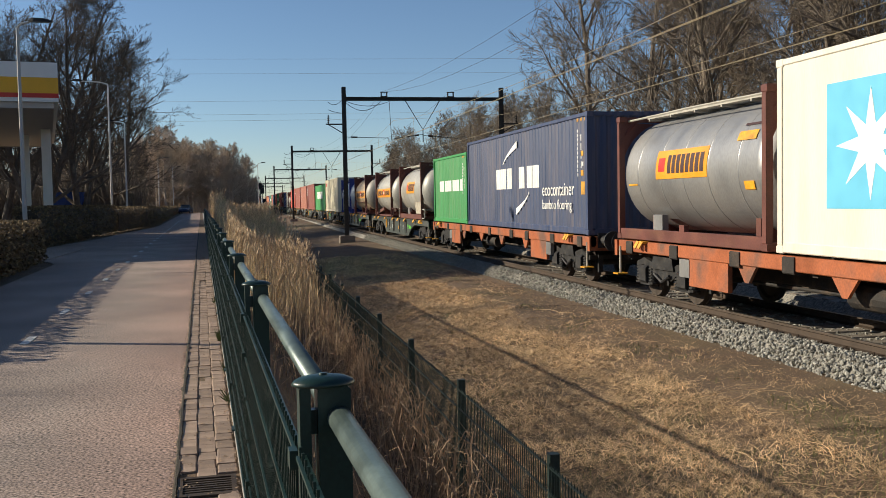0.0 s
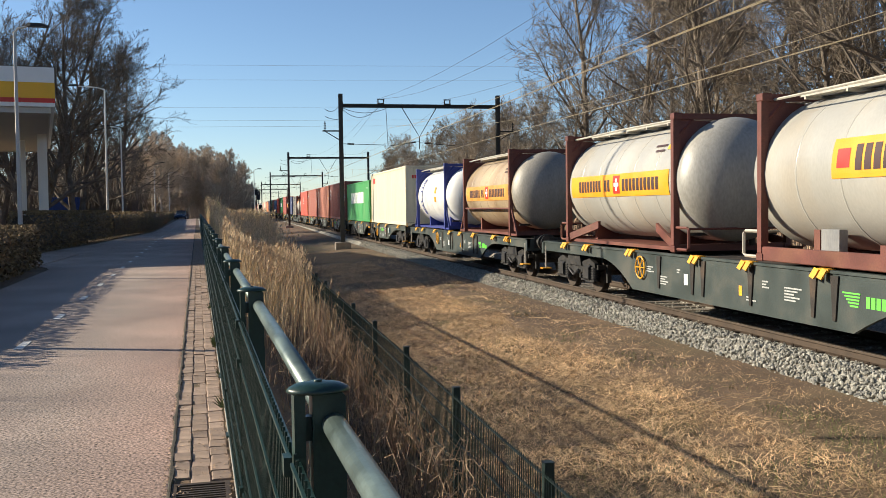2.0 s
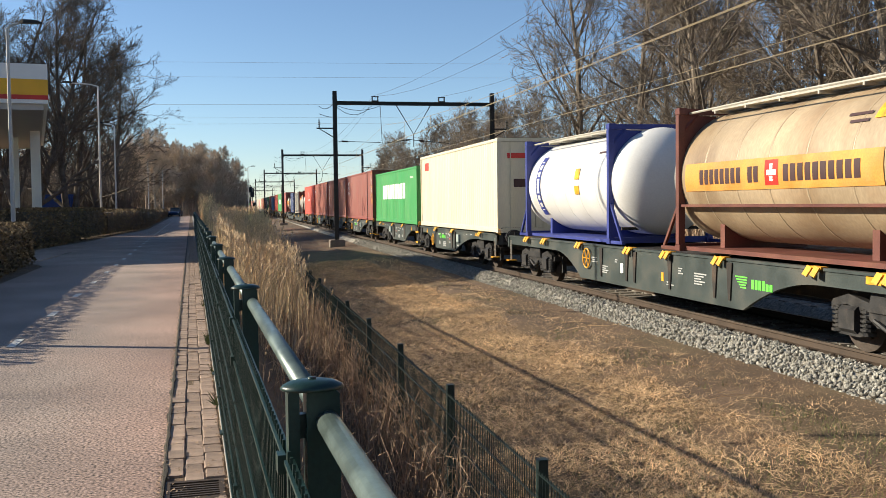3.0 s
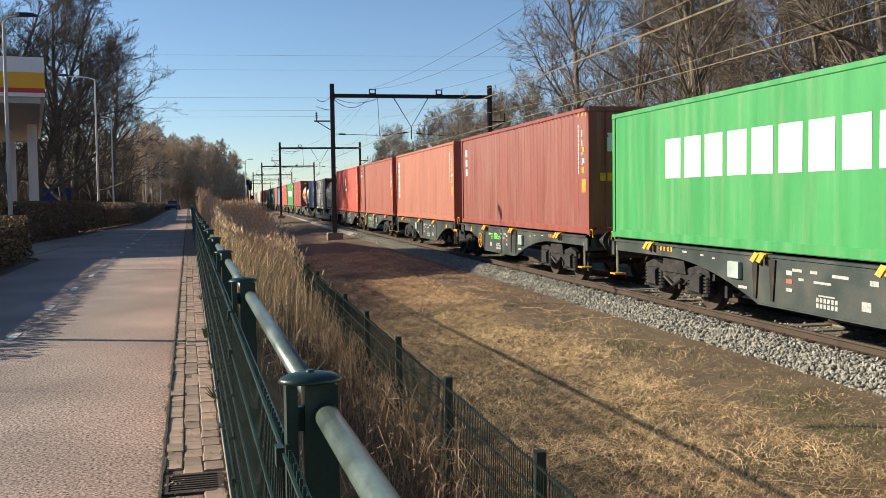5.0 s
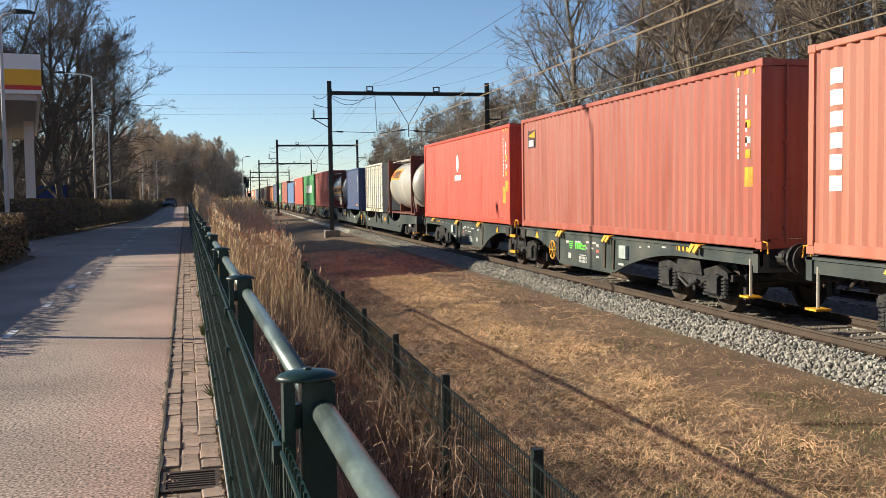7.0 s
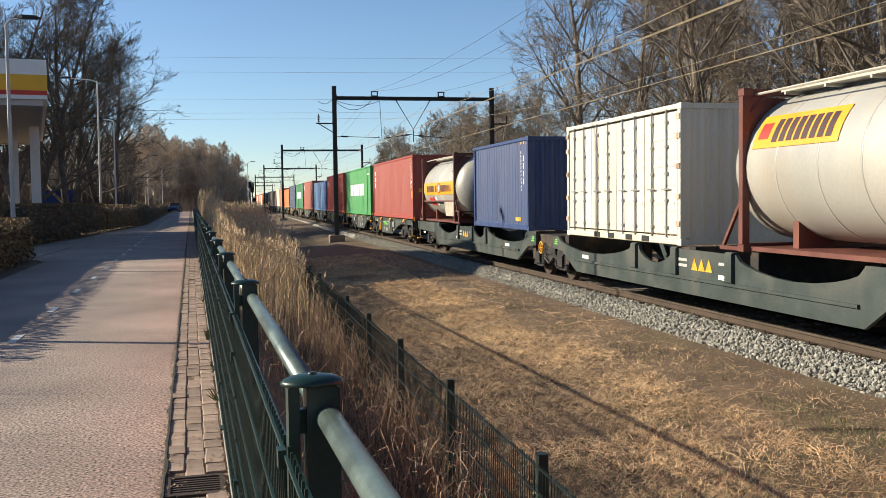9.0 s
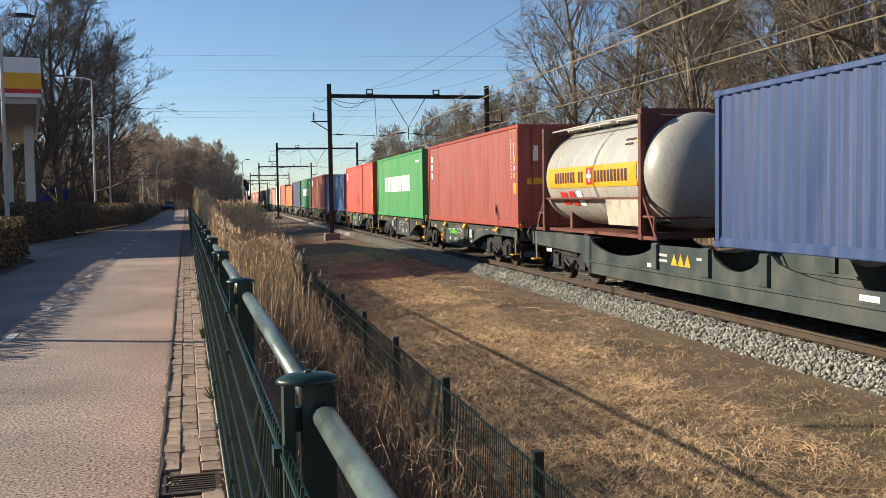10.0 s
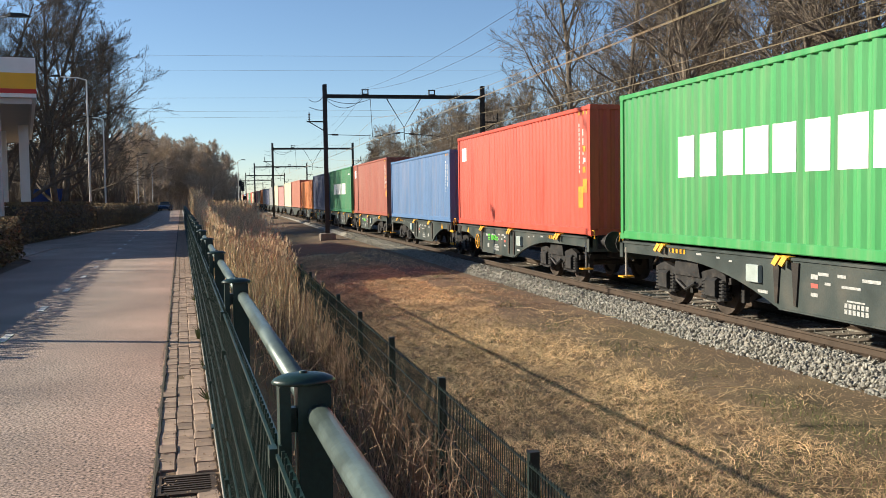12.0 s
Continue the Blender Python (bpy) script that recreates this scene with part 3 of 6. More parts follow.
# ---- hedges ----
def hedge(x0, y0, x1, y1, w, h, label, count):
    hd = thing("hedge", label, "hedge", pose(x0, y0, 0, 0, 0, -math.degrees(math.atan2(x1 - x0, y1 - y0))))
    length = math.hypot(x1 - x0, y1 - y0)
    n = max(4, int(length / 0.5))
    g = Geo()
    rings = []
    for k in range(n + 1):
        y = length * k / n
        ring = []
        for j in range(12):
            a = 2 * math.pi * j / 12
            cx, cz = math.cos(a), math.sin(a)
            s = 1 / max(abs(cx), abs(cz)) ** 0.8
            q = 0.86 + 0.10 * noise.noise((y * 1.3, cx * 2, cz * 2 + x0))
            ring.append((cx * s * w / 2 * q, y, h / 2 + cz * s * h / 2 * q))
        rings.append(ring)
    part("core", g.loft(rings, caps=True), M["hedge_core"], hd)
    g = Geo()
    for _ in range(count):
        y = rng.uniform(-0.1, length + 0.1)
        face = rng.random()
        if face < 0.30:
            p = Vector((rng.uniform(-w / 2, w / 2), y, h * rng.uniform(0.95, 1.04)))
        elif face < 0.62:
            p = Vector((-w / 2 + rng.uniform(-0.06, 0.06), y, rng.uniform(0.03, h)))
        elif face < 0.94:
            p = Vector((w / 2 + rng.uniform(-0.06, 0.06), y, rng.uniform(0.03, h)))
        else:
            p = Vector((rng.uniform(-w / 2, w / 2), rng.choice((0, length)) + rng.uniform(-0.06, 0.06), rng.uniform(0.03, h)))
        a = Vector((rng.uniform(-1, 1), rng.uniform(-1, 1), rng.uniform(-0.6, 1))).normalized() * rng.uniform(0.03, 0.08)
        b = a.cross(Vector((rng.uniform(-1, 1), rng.uniform(-1, 1), rng.uniform(-1, 1)))).normalized() * rng.uniform(0.018, 0.035)
        g.add([tuple(p - a), tuple(p + b), tuple(p + a), tuple(p - b)], [(0, 1, 2, 3)])
    part("leaves", raw(g, "leaves"), M["hedge"], hd)


def raw(g, name):
    """A mesh without recomputed normals, for very many small faces."""
    me = bpy.data.meshes.new(name)
    me.from_pydata(g.v, [], g.f)
    return me


hedge(-5.40, 12.0, -6.45, 30.6, 1.3, 1.22, "clipped brown beech hedge with dry leaves", 16000)
hedge(-8.15, 39.9, -7.55, 58.0, 1.05, 1.62, "clipped brown beech hedge along the path", 12000)
hedge(-7.55, 58.8, -6.95, 77.0, 1.3, 1.5, "clipped brown beech hedge along the path", 9000)
hedge(-7.05, 78.0, -12.4, 190.0, 1.4, 1.35, "long clipped brown beech hedge along the path", 14000)


# ---- bare trees ----
def grow(seed, h, counts, reach=0.34, rise=0.16, twig_r=0.008, base=0.2, low=0.2, stems=1):
    """A leafless tree: tapered stems, limbs that sweep upwards and ever finer twigs, as two meshes."""
    r = random.Random(seed)
    wood, fine = Geo(), Geo()
    last = len(counts)

    def branch(p, d, length, rad, level):
        n = (7, 5, 3, 2, 1)[level]
        pts, radii = [p.copy()], [rad]
        bend = (0.07, 0.17, 0.20, 0.24, 0.2)[level]
        for k in range(n):
            d = (d + Vector((r.gauss(0, 0.6), r.gauss(0, 0.6), r.gauss(0, 0.5))) * bend + Vector((0, 0, (0.05, rise * 0.6, rise, rise, rise)[level]))).normalized()
            p = p + d * length / n
            pts.append(p.copy())
            radii.append(max(twig_r, rad * (1 - 0.82 * (k + 1) / n)))
        (wood if level < 2 else fine).tube(pts, radii, (9, 6, 4, 3, 3)[level], False)
        if level >= last:
            return
        for k in range(counts[level]):
            f = low + (1 - low) * (k + r.random()) / counts[level] if level == 0 else r.uniform(0.16, 1.0)
            i = min(int(f * n), n - 1)
            u = f * n - i
            q = pts[i].lerp(pts[i + 1], u)
            axis = (pts[i + 1] - pts[i]).normalized()
            side = axis.cross(Vector((r.uniform(-1, 1), r.uniform(-1, 1), r.uniform(-1, 1)))).normalized()
            ang = r.uniform(0.65, 1.25) * (1.1 - 0.5 * f) if level == 0 else r.uniform(0.4, 0.95)
            nd = axis * math.cos(ang) + side * math.sin(ang)
            rr = (radii[i] * (1 - u) + radii[i + 1] * u) * r.uniform(0.42, 0.62)
            if level == 0:
                ll = h * reach * r.uniform(0.75, 1.15) * (1.0 - 0.62 * ((f - low) / (1 - low)) ** 1.6)
            else:
                ll = length * r.uniform(0.34, 0.58) * (1.15 - 0.5 * f)
            branch(q, nd, ll, max(rr, twig_r), level + 1)

    for k in range(stems):
        a = 2 * math.pi * k / stems + seed
        off = 0.0 if stems == 1 else 0.3
        branch(Vector((off * math.cos(a), off * math.sin(a), -0.2)), Vector((off * math.cos(a), off * math.sin(a), 1)).normalized(), h * 0.9, (h * 0.0115 + base * 0.3) / stems ** 0.4, 0)
    return raw(wood, "trunk"), raw(fine, "crown")


def make_tree(mesh, material, x, y, s, turn, label, z=0.0, group="bare trees"):
    t2 = thing("tree", label, "tree", pose(x, y, z, 0, 0, turn), group)
    for name, me in zip(("trunk", "crown"), mesh):
        ob = part(name, me, M[material], t2)
        ob.scale = (s, s, s)
    return t2


BROAD = [grow(s, 19, (19, 9, 6, 4), 0.42, 0.08, 0.0105, 0.6, 0.10, 2) for s in (1, 2)]
BIG = [grow(s, 16.5, (22, 10, 7, 4), 0.41, 0.075, 0.0085, 0.34, 0.16) for s in (3, 4, 5)]
SLIM = [grow(s, 16, (24, 9, 8, 4), 0.31, 0.10, 0.0085, 0.2, 0.2, 1 + s % 2) for s in (11, 12, 13)]
FARM = [grow(s, 13, (22, 9, 7, 3), 0.36, 0.12, 0.02, 0.1, 0.12) for s in (21, 22, 23)]

for k, (x, y, s) in enumerate(((-13.2, 86, 1.05), (-16.2, 83, 1.1), (-11.3, 93, 0.92), (-19.5, 85, 1.1), (-23.5, 84, 1.05), (-15.8, 106, 0.9))):
    make_tree(BROAD[k % 2], "bark_shaded", x, y, s, k * 77 + 20, "tall leafless broad-crowned tree beside the petrol station")
# the wood on the far side of the railway, with unseen trees added
row = random.Random(5)
EDGE = [(21.6, 57, 1.08), (25.0, 51.5, 1.05), (21.3, 48, 0.95), (28.5, 57, 1.0), (24.0, 43.5, 1.02), (21.0, 40, 0.95), (29.0, 46, 1.1)]
EDGE += [(20.6 + row.uniform(0, 2.6) + (i % 3) * 4.6, 14 + 2.2 * i + row.uniform(-0.8, 0.8), row.uniform(0.88, 1.1)) for i in range(12)]
# unseen rows beside and behind the camera, added to cut skylight on container ends
EDGE += [(20.5 + row.uniform(0, 9), 8 - 5.0 * i, row.uniform(0.9, 1.1)) for i in range(12)]
EDGE += [(-34 + 2.1 * i, -34 - row.uniform(0, 16), row.uniform(0.85, 1.1)) for i in range(16)]
for i, (x, y, s) in enumerate(EDGE):
    make_tree((SLIM if i % 3 == 1 else BIG)[i % 3 if i % 2 else (i + 1) % 3], "bark_warm" if i % 5 == 4 else "bark", x, y, s, row.uniform(0, 360), "leafless tree at the edge of the wood", -0.4)
for i in range(24):
    y = 74 + 4.0 * i + row.uniform(-2, 2)
    make_tree((BIG if i % 2 else SLIM)[i % 3], "bark_warm" if i % 2 else "bark", 22 + row.uniform(0, 10), y, row.uniform(0.6, 0.8), row.uniform(0, 360), "leafless tree at the edge of the wood", -0.4)
for i in range(74):
    y = row.uniform(185, 255)
    x = row.uniform(-27, 1.4) if i < 62 else row.uniform(-45, -20)
    make_tree(FARM[i % 3], "bark_far_lit", x, y, row.uniform(1.0, 1.3) * (1 - 0.3 * smooth01(x, -6, 3)), row.uniform(0, 360), "leafless tree in the far wood", -0.1, "far wood trees")
for i in range(16):
    make_tree(FARM[i % 3], "bark", row.uniform(-52, -14), row.uniform(110, 165), row.uniform(0.6, 0.95), row.uniform(0, 360), "leafless tree behind the petrol station", -0.1, "far wood trees")


# ---- dense undergrowth, as stuff ----
def brush(name, label, boxes, count, material, h0, h1, w):
    g = Geo()
    for x0, x1, y0, y1, share in boxes:
        for _ in range(int(count * share)):
            x, y = rng.uniform(x0, x1), rng.uniform(y0, y1)
            z, h = terrain(x, y), rng.uniform(h0, h1)
            a = rng.uniform(0, 2 * math.pi)
            lx, ly = rng.uniform(-0.35, 0.35) * h, rng.uniform(-0.35, 0.35) * h
            wx, wy = w * math.cos(a), w * math.sin(a)
            g.add([(x - wx, y - wy, z - 0.05), (x + wx, y + wy, z - 0.05), (x + lx * 0.5 + wx * 0.7, y + ly * 0.5 + wy * 0.7, z + h * 0.6), (x + lx * 0.5 - wx * 0.7, y + ly * 0.5 - wy * 0.7, z + h * 0.6), (x + lx, y + ly, z + h)],
                  [(0, 1, 2, 3), (3, 2, 4)])
    tagged(part(name, raw(g, name), M[material]), label, "undergrowth", kind="stuff")


# its boxes beside and behind the camera are unseen, added to block low sky
brush("undergrowth", "brown leafless undergrowth below the trees", ((19, 34, 12, 150, 0.45), (19, 34, -60, 12, 0.25), (-40, 2, -52, -34, 0.3), (-60, -15, 105, 170, 0.25), (-45, 3, 175, 230, 0.3)), 26000, "weed", 0.6, 3.2, 0.02)


brush("far_wood", "dense brown far wood without leaves", ((-30, 3.5, 205, 262, 0.7), (-60, -17, 118, 170, 0.3)), 22000, "bark_far_lit", 2.0, 8.5, 0.032)
brush("shrubs", "dense leafless shrubs beside the path", ((-13.6, -12.0, 6.5, 26.5, 1.0),), 9500, "weed", 2.3, 4.95, 0.02)
# the thicket's bark colour carries the shade below the crowns
brush("thicket", "leafless thicket under the tall trees, darkened for their shade", ((-26, -9.5, 92, 105, 1.0),), 7000, "bark_shaded", 1.5, 6.0, 0.022)


# ---- reeds in the ditch ----
def reeds():
    g, pl = Geo(), Geo()
    for _ in range(17500):
        y = 15.5 + 60 * rng.random() ** 1.45
        lo, hi = fence_x(y) + 0.45, MESH_X - 0.1
        x = rng.uniform(lo, hi)
        if y < 26 and rng.random() > 0.03 + 0.97 * smooth01(y, 20.0, 25.5):
            continue
        z = terrain(x, y)
        h = (rng.uniform(0.85, 1.5) if y < 26 else rng.uniform(1.0, 1.6)) + 1.25 * smooth01(y, 21, 58) * rng.uniform(0.55, 1)
        lx, ly = rng.gauss(0.03, 0.06) * h, rng.gauss(-0.02, 0.05) * h
        a = rng.uniform(0, math.pi)
        w = 0.003 + 0.00009 * y
        wx, wy = w * math.cos(a), w * math.sin(a)
        top = (x + lx, y + ly, z + h)
        mid = (x + lx * 0.4, y + ly * 0.4, z + h * 0.55)
        g.add([(x - wx, y - wy, z - 0.05), (x + wx, y + wy, z - 0.05), (mid[0] + wx, mid[1] + wy, mid[2]), (mid[0] - wx, mid[1] - wy, mid[2]), top], [(0, 1, 2, 3), (3, 2, 4)])
        for _ in range(rng.choice((1, 1, 2))):        # hanging dry leaves
            f = rng.uniform(0.25, 0.85)
            b = Vector((x + lx * f, y + ly * f, z + h * f))
            o = Vector((rng.uniform(-1, 1), rng.uniform(-1, 1), rng.uniform(-0.5, 0.8))).normalized() * rng.uniform(0.12, 0.32)
            s2 = o.cross(Vector((0, 0, 1))).normalized() * (0.004 + 0.0001 * y)
            g.add([tuple(b - s2), tuple(b + s2), tuple(b + o)], [(0, 1, 2)])
        if rng.random() < 0.4:
            for _ in range(5):
                o = Vector((rng.uniform(-0.05, 0.08), rng.uniform(-0.06, 0.04), rng.uniform(0.06, 0.2)))
                s2 = Vector((rng.uniform(-1, 1), rng.uniform(-1, 1), 0)).normalized() * (0.005 + 0.00012 * y)
                p = Vector(top) - Vector((0, 0, rng.uniform(0, 0.12)))
                pl.add([tuple(p), tuple(p + o * 0.5 + s2), tuple(p + o), tuple(p + o * 0.5 - s2)], [(0, 1, 2, 3)])
    tagged(part("reeds", raw(g, "reeds"), M["reed"]), "dense dry straw-coloured reeds in the ditch", "reeds", kind="stuff")
    tagged(part("reed_plumes", raw(pl, "reed_plumes"), M["plume"]), "pale feathery reed plumes", "reeds", kind="stuff")


reeds()


def brambles():
    """Bare arching stems along the low fence and on the bank."""
    g = Geo()
    for _ in range(1300):
        y = rng.uniform(2.5, 21)
        x = rng.gauss(MESH_X - 0.12, 0.2) if rng.random() < 0.84 else rng.uniform(fence_x(y) + 0.6, MESH_X)
        x = max(x, fence_x(y) + 0.4)
        z = terrain(x, y)
        h, a = rng.uniform(0.25, 1.0), rng.uniform(0, 2 * math.pi)
        reach = rng.uniform(0.15, 0.6)
        pts = []
        for k in range(6):
            u = k / 5
            pts.append((x + math.cos(a) * reach * u + rng.gauss(0, 0.03), y + math.sin(a) * reach * u + rng.gauss(0, 0.03), z + h * math.sin(u * 2.4) + rng.gauss(0, 0.02)))
        g.tube(pts, [0.005, 0.0045, 0.004, 0.003, 0.0025, 0.0015], 3, False)
        for _ in range(rng.randint(1, 5)):
            q = Vector(pts[rng.randint(1, 5)])
            e = q + Vector((rng.uniform(-1, 1), rng.uniform(-1, 1), rng.uniform(-0.4, 1))) * 0.16
            g.tube([tuple(q), tuple(e)], [0.0025, 0.0012], 3, False)
    tagged(part("brambles", raw(g, "brambles"), M["weed"]), "leafless bramble stems tangled in the low fence", "brambles", kind="stuff")
    g = Geo()
    for _ in range(7000):
        y = 1.5 + 20 * rng.random()
        x = min(rng.gauss(MESH_X - 0.05, 0.3), MESH_X + 0.5) if rng.random() < 0.93 else rng.uniform(fence_x(y) + 0.25, MESH_X)
        blade(g, x, y, rng.uniform(0.08, 0.35), 0.006)
    tagged(part("dry_grass", raw(g, "dry_grass"), M["weed"]), "dry brown grass on the ditch bank", "grass", kind="stuff")


def blade(g, x, y, h, w, flat=0.0):
    z = terrain(x, y)
    a = rng.uniform(0, 2 * math.pi)
    d = Vector((math.cos(a), math.sin(a), 0))
    s2 = Vector((-d.y, d.x, rng.uniform(-0.5, 0.5))).normalized() * w
    if flat:
        p = Vector((x, y, z + rng.uniform(0.004, flat) + 0.10 * max(0.0, noise.noise((x * 4.2, y * 3.2, 2))) + 0.05 * max(0.0, noise.noise((x * 11, y * 9, 5)))))
        e = p + d * h + Vector((0, 0, rng.uniform(-0.02, 0.06) if p.z - z > 0.02 else rng.uniform(0, 0.05)))
        m = (p + e) / 2 + Vector((0, 0, rng.uniform(0, 0.03)))
        g.add([tuple(p - s2), tuple(p + s2), tuple(m + s2), tuple(m - s2), tuple(e)], [(0, 1, 2, 3), (3, 2, 4)])
    else:
        p = Vector((x, y, z - 0.01))
        e = p + d * h * rng.uniform(0.1, 0.7) + Vector((0, 0, h))
        g.add([tuple(p - s2), tuple(p + s2), tuple(e)], [(0, 1, 2)])


brambles()


def verge():
    """Mown straw lying on the verge, denser along the slope, and tufts of green."""
    g, gr = Geo(), Geo()
    n = 0
    while n < 165000:
        y = 3.5 + 40 * rng.random() ** 1.7
        x = rng.uniform(MESH_X + 0.1, 7.0)
        edge = 5.7 + 0.5 * noise.noise((y * 0.25, 0, 3))
        if x > edge and rng.random() > 0.12:
            continue
        if noise.noise((x * 0.9, y * 0.7, 7)) < -0.22 and rng.random() > 0.35:
            continue
        n += 1
        blade(g, x, y, rng.uniform(0.04, 0.20), 0.0010 + 0.00012 * y, 0.085)
    for _ in range(170):                     # long bent stalks on top
        y = 4 + 28 * rng.random() ** 1.4
        x, a = rng.uniform(2.2, 6.6), rng.uniform(0, 6.3)
        ln, bend, pts = rng.uniform(0.5, 1.5), rng.uniform(-1.2, 1.2), []
        for k in range(6):
            pts.append((x, y, terrain(x, y) + 0.03 + 0.05 * math.sin(k * 0.6)))
            x, y, a = x + ln / 5 * math.cos(a), y + ln / 5 * math.sin(a), a + bend / 5
        g.tube(pts, 0.0027, 3, False)
    for _ in range(30000):
        y = 3.5 + 26 * rng.random() ** 1.5
        x = rng.uniform(MESH_X + 0.1, 6.6)
        if noise.noise((x * 0.8, y * 0.6, 21)) > 0.10 - 0.3 * smooth01(x, 3.2, 4.5) * smooth01(-y, -13, -9):
            blade(gr, x, y, rng.uniform(0.04, 0.11), 0.004)
    pb = Geo()
    for _ in range(7000):
        y = 5 + 26 * rng.random() ** 1.6
        x = rng.uniform(5.4, 7.5) if rng.random() < 0.85 else rng.uniform(2, 5.4)
        z, s2 = terrain(x, y), rng.uniform(0.006, 0.018)
        pb.add([(x + s2, y, z), (x, y + s2 * 1.2, z), (x - s2, y, z), (x, y - s2, z), (x, y, z + s2 * 0.9)], [(0, 1, 4), (1, 2, 4), (2, 3, 4), (3, 0, 4)])
    tagged(part("gravel", raw(pb, "gravel"), M["pebble"]), "brown gravel on the service strip", "gravel", kind="stuff")
    tagged(part("straw", raw(g, "straw"), M["straw"]), "mown dry straw lying on the verge", "straw", kind="stuff")
    tagged(part("grass_tufts", raw(gr, "grass_tufts"), M["grass"]), "sparse green grass tufts between the straw", "grass", kind="stuff")


verge()


def stones():
    """Loose ballast: angular stones on the near shoulder and between the sleepers."""
    r = random.Random(3)
    t = (1 + 5 ** 0.5) / 2
    ico = [Vector(v).normalized() for v in ((-1, t, 0), (1, t, 0), (-1, -t, 0), (1, -t, 0), (0, -1, t), (0, 1, t), (0, -1, -t), (0, 1, -t), (t, 0, -1), (t, 0, 1), (-t, 0, -1), (-t, 0, 1))]
    faces = [(0, 11, 5), (0, 5, 1), (0, 1, 7), (0, 7, 10), (0, 10, 11), (1, 5, 9), (5, 11, 4), (11, 10, 2), (10, 7, 6), (7, 1, 8), (3, 9, 4), (3, 4, 2), (3, 2, 6), (3, 6, 8), (3, 8, 9), (4, 9, 5), (2, 4, 11), (6, 2, 10), (8, 6, 7), (9, 8, 1)]
    oct_v = [Vector(v) for v in ((1, 0, 0), (-1, 0, 0), (0, 1, 0), (0, -1, 0), (0, 0, 1), (0, 0, -1))]
    oct_f = [(0, 2, 4), (2, 1, 4), (1, 3, 4), (3, 0, 4), (2, 0, 5), (1, 2, 5), (3, 1, 5), (0, 3, 5)]
    g = Geo()
    for _ in range(27000):
        y = 7 + 55 * r.random() ** 1.5
        d = r.uniform(-1.80, -0.72) if r.random() < 0.86 else r.uniform(-0.72, 1.2)
        z = -0.60 if d > -0.9 else -0.572 if d > -1.3 else -0.585 - 0.37 * (-d - 1.3) / 0.5
        s = r.uniform(0.019, 0.037)
        p = Vector((TRACK_X + d, y, z + r.uniform(-0.015, 0.02)))
        sc = Vector((r.uniform(0.7, 1.35), r.uniform(0.7, 1.35), r.uniform(0.5, 1.0))) * s
        rot = Euler((r.uniform(0, 6), r.uniform(0, 6), r.uniform(0, 6))).to_matrix()
        vs, fs = (ico, faces) if y < 20 else (oct_v, oct_f)
        g.add([tuple(p + rot @ Vector((v.x * sc.x * r.uniform(0.75, 1.2), v.y * sc.y * r.uniform(0.75, 1.2), v.z * sc.z * r.uniform(0.75, 1.2)))) for v in vs], fs)
    tagged(part("ballast_stones", raw(g, "ballast_stones"), M["stone"]), "loose grey angular ballast stones", "ballast", kind="stuff")


stones()

# ---- road users and the petrol station's yard ----
def car(x, y, turn, paint, label, tall=1.0):
    """A parked car; it faces along its own y."""
    c2 = thing("car", label, "car", pose(x, y, 0.02, 0, 0, turn), "parked cars")
    prof = [(-2.1, 0.35, 0.80), (-2.05, 0.30, 0.86), (-1.2, 0.25, 0.88), (1.2, 0.25, 0.88), (2.0, 0.30, 0.84), (2.12, 0.38, 0.75)]
    tops = [0.72, 0.95, 0.98, 0.95, 0.82, 0.62]
    part("body", Geo().loft([[(-w, y2, z0), (w, y2, z0), (w, y2, tp - 0.12), (w * 0.93, y2, tp), (-w * 0.93, y2, tp), (-w, y2, tp - 0.12)] for (y2, z0, w), tp in zip(prof, tops)], caps=True), M[paint], c2)
    part("cabin", Geo().loft([[(-w, y2, 0.93), (w, y2, 0.93), (w * 0.82, y2 * 0.8, z1), (-w * 0.82, y2 * 0.8, z1)] for y2, w, z1 in ((-1.75, 0.78, 1.0), (-1.45, 0.80, 1.45), (0.55, 0.80, 1.48), (1.15, 0.78, 1.0))], caps=True), M["glass"], c2, "dark car windows")
    part("roof", Geo().loft([[(-0.64, y2, z1), (0.64, y2, z1), (0.55, y2, z1 + 0.04), (-0.55, y2, z1 + 0.04)] for y2, z1 in ((-1.18, 1.45), (0.5, 1.475))], caps=True), M[paint], c2)
    for sx in (-0.80, 0.80):
        for y2 in (-1.3, 1.35):
            wh = part("wheel", Geo().tube([(sx - 0.1, y2, 0.31), (sx + 0.1, y2, 0.31)], 0.31, 16), M["black"], c2)
            part("rim", Geo().tube([(sx - 0.105, y2, 0.31), (sx + 0.105, y2, 0.31)], 0.19, 12), M["walkway"], wh)
    for sx in (-0.62, 0.62):
        part("headlight", Geo().bevel_box(sx - 0.17, sx + 0.17, 2.02, 2.10, 0.58, 0.70, 0.02), M["soffit"], c2)
        part("tail_light", Geo().bevel_box(sx - 0.15, sx + 0.15, -2.12, -2.05, 0.66, 0.80, 0.02), M["red_light"], c2)
    c2.scale = (1.1, 1.1, tall)


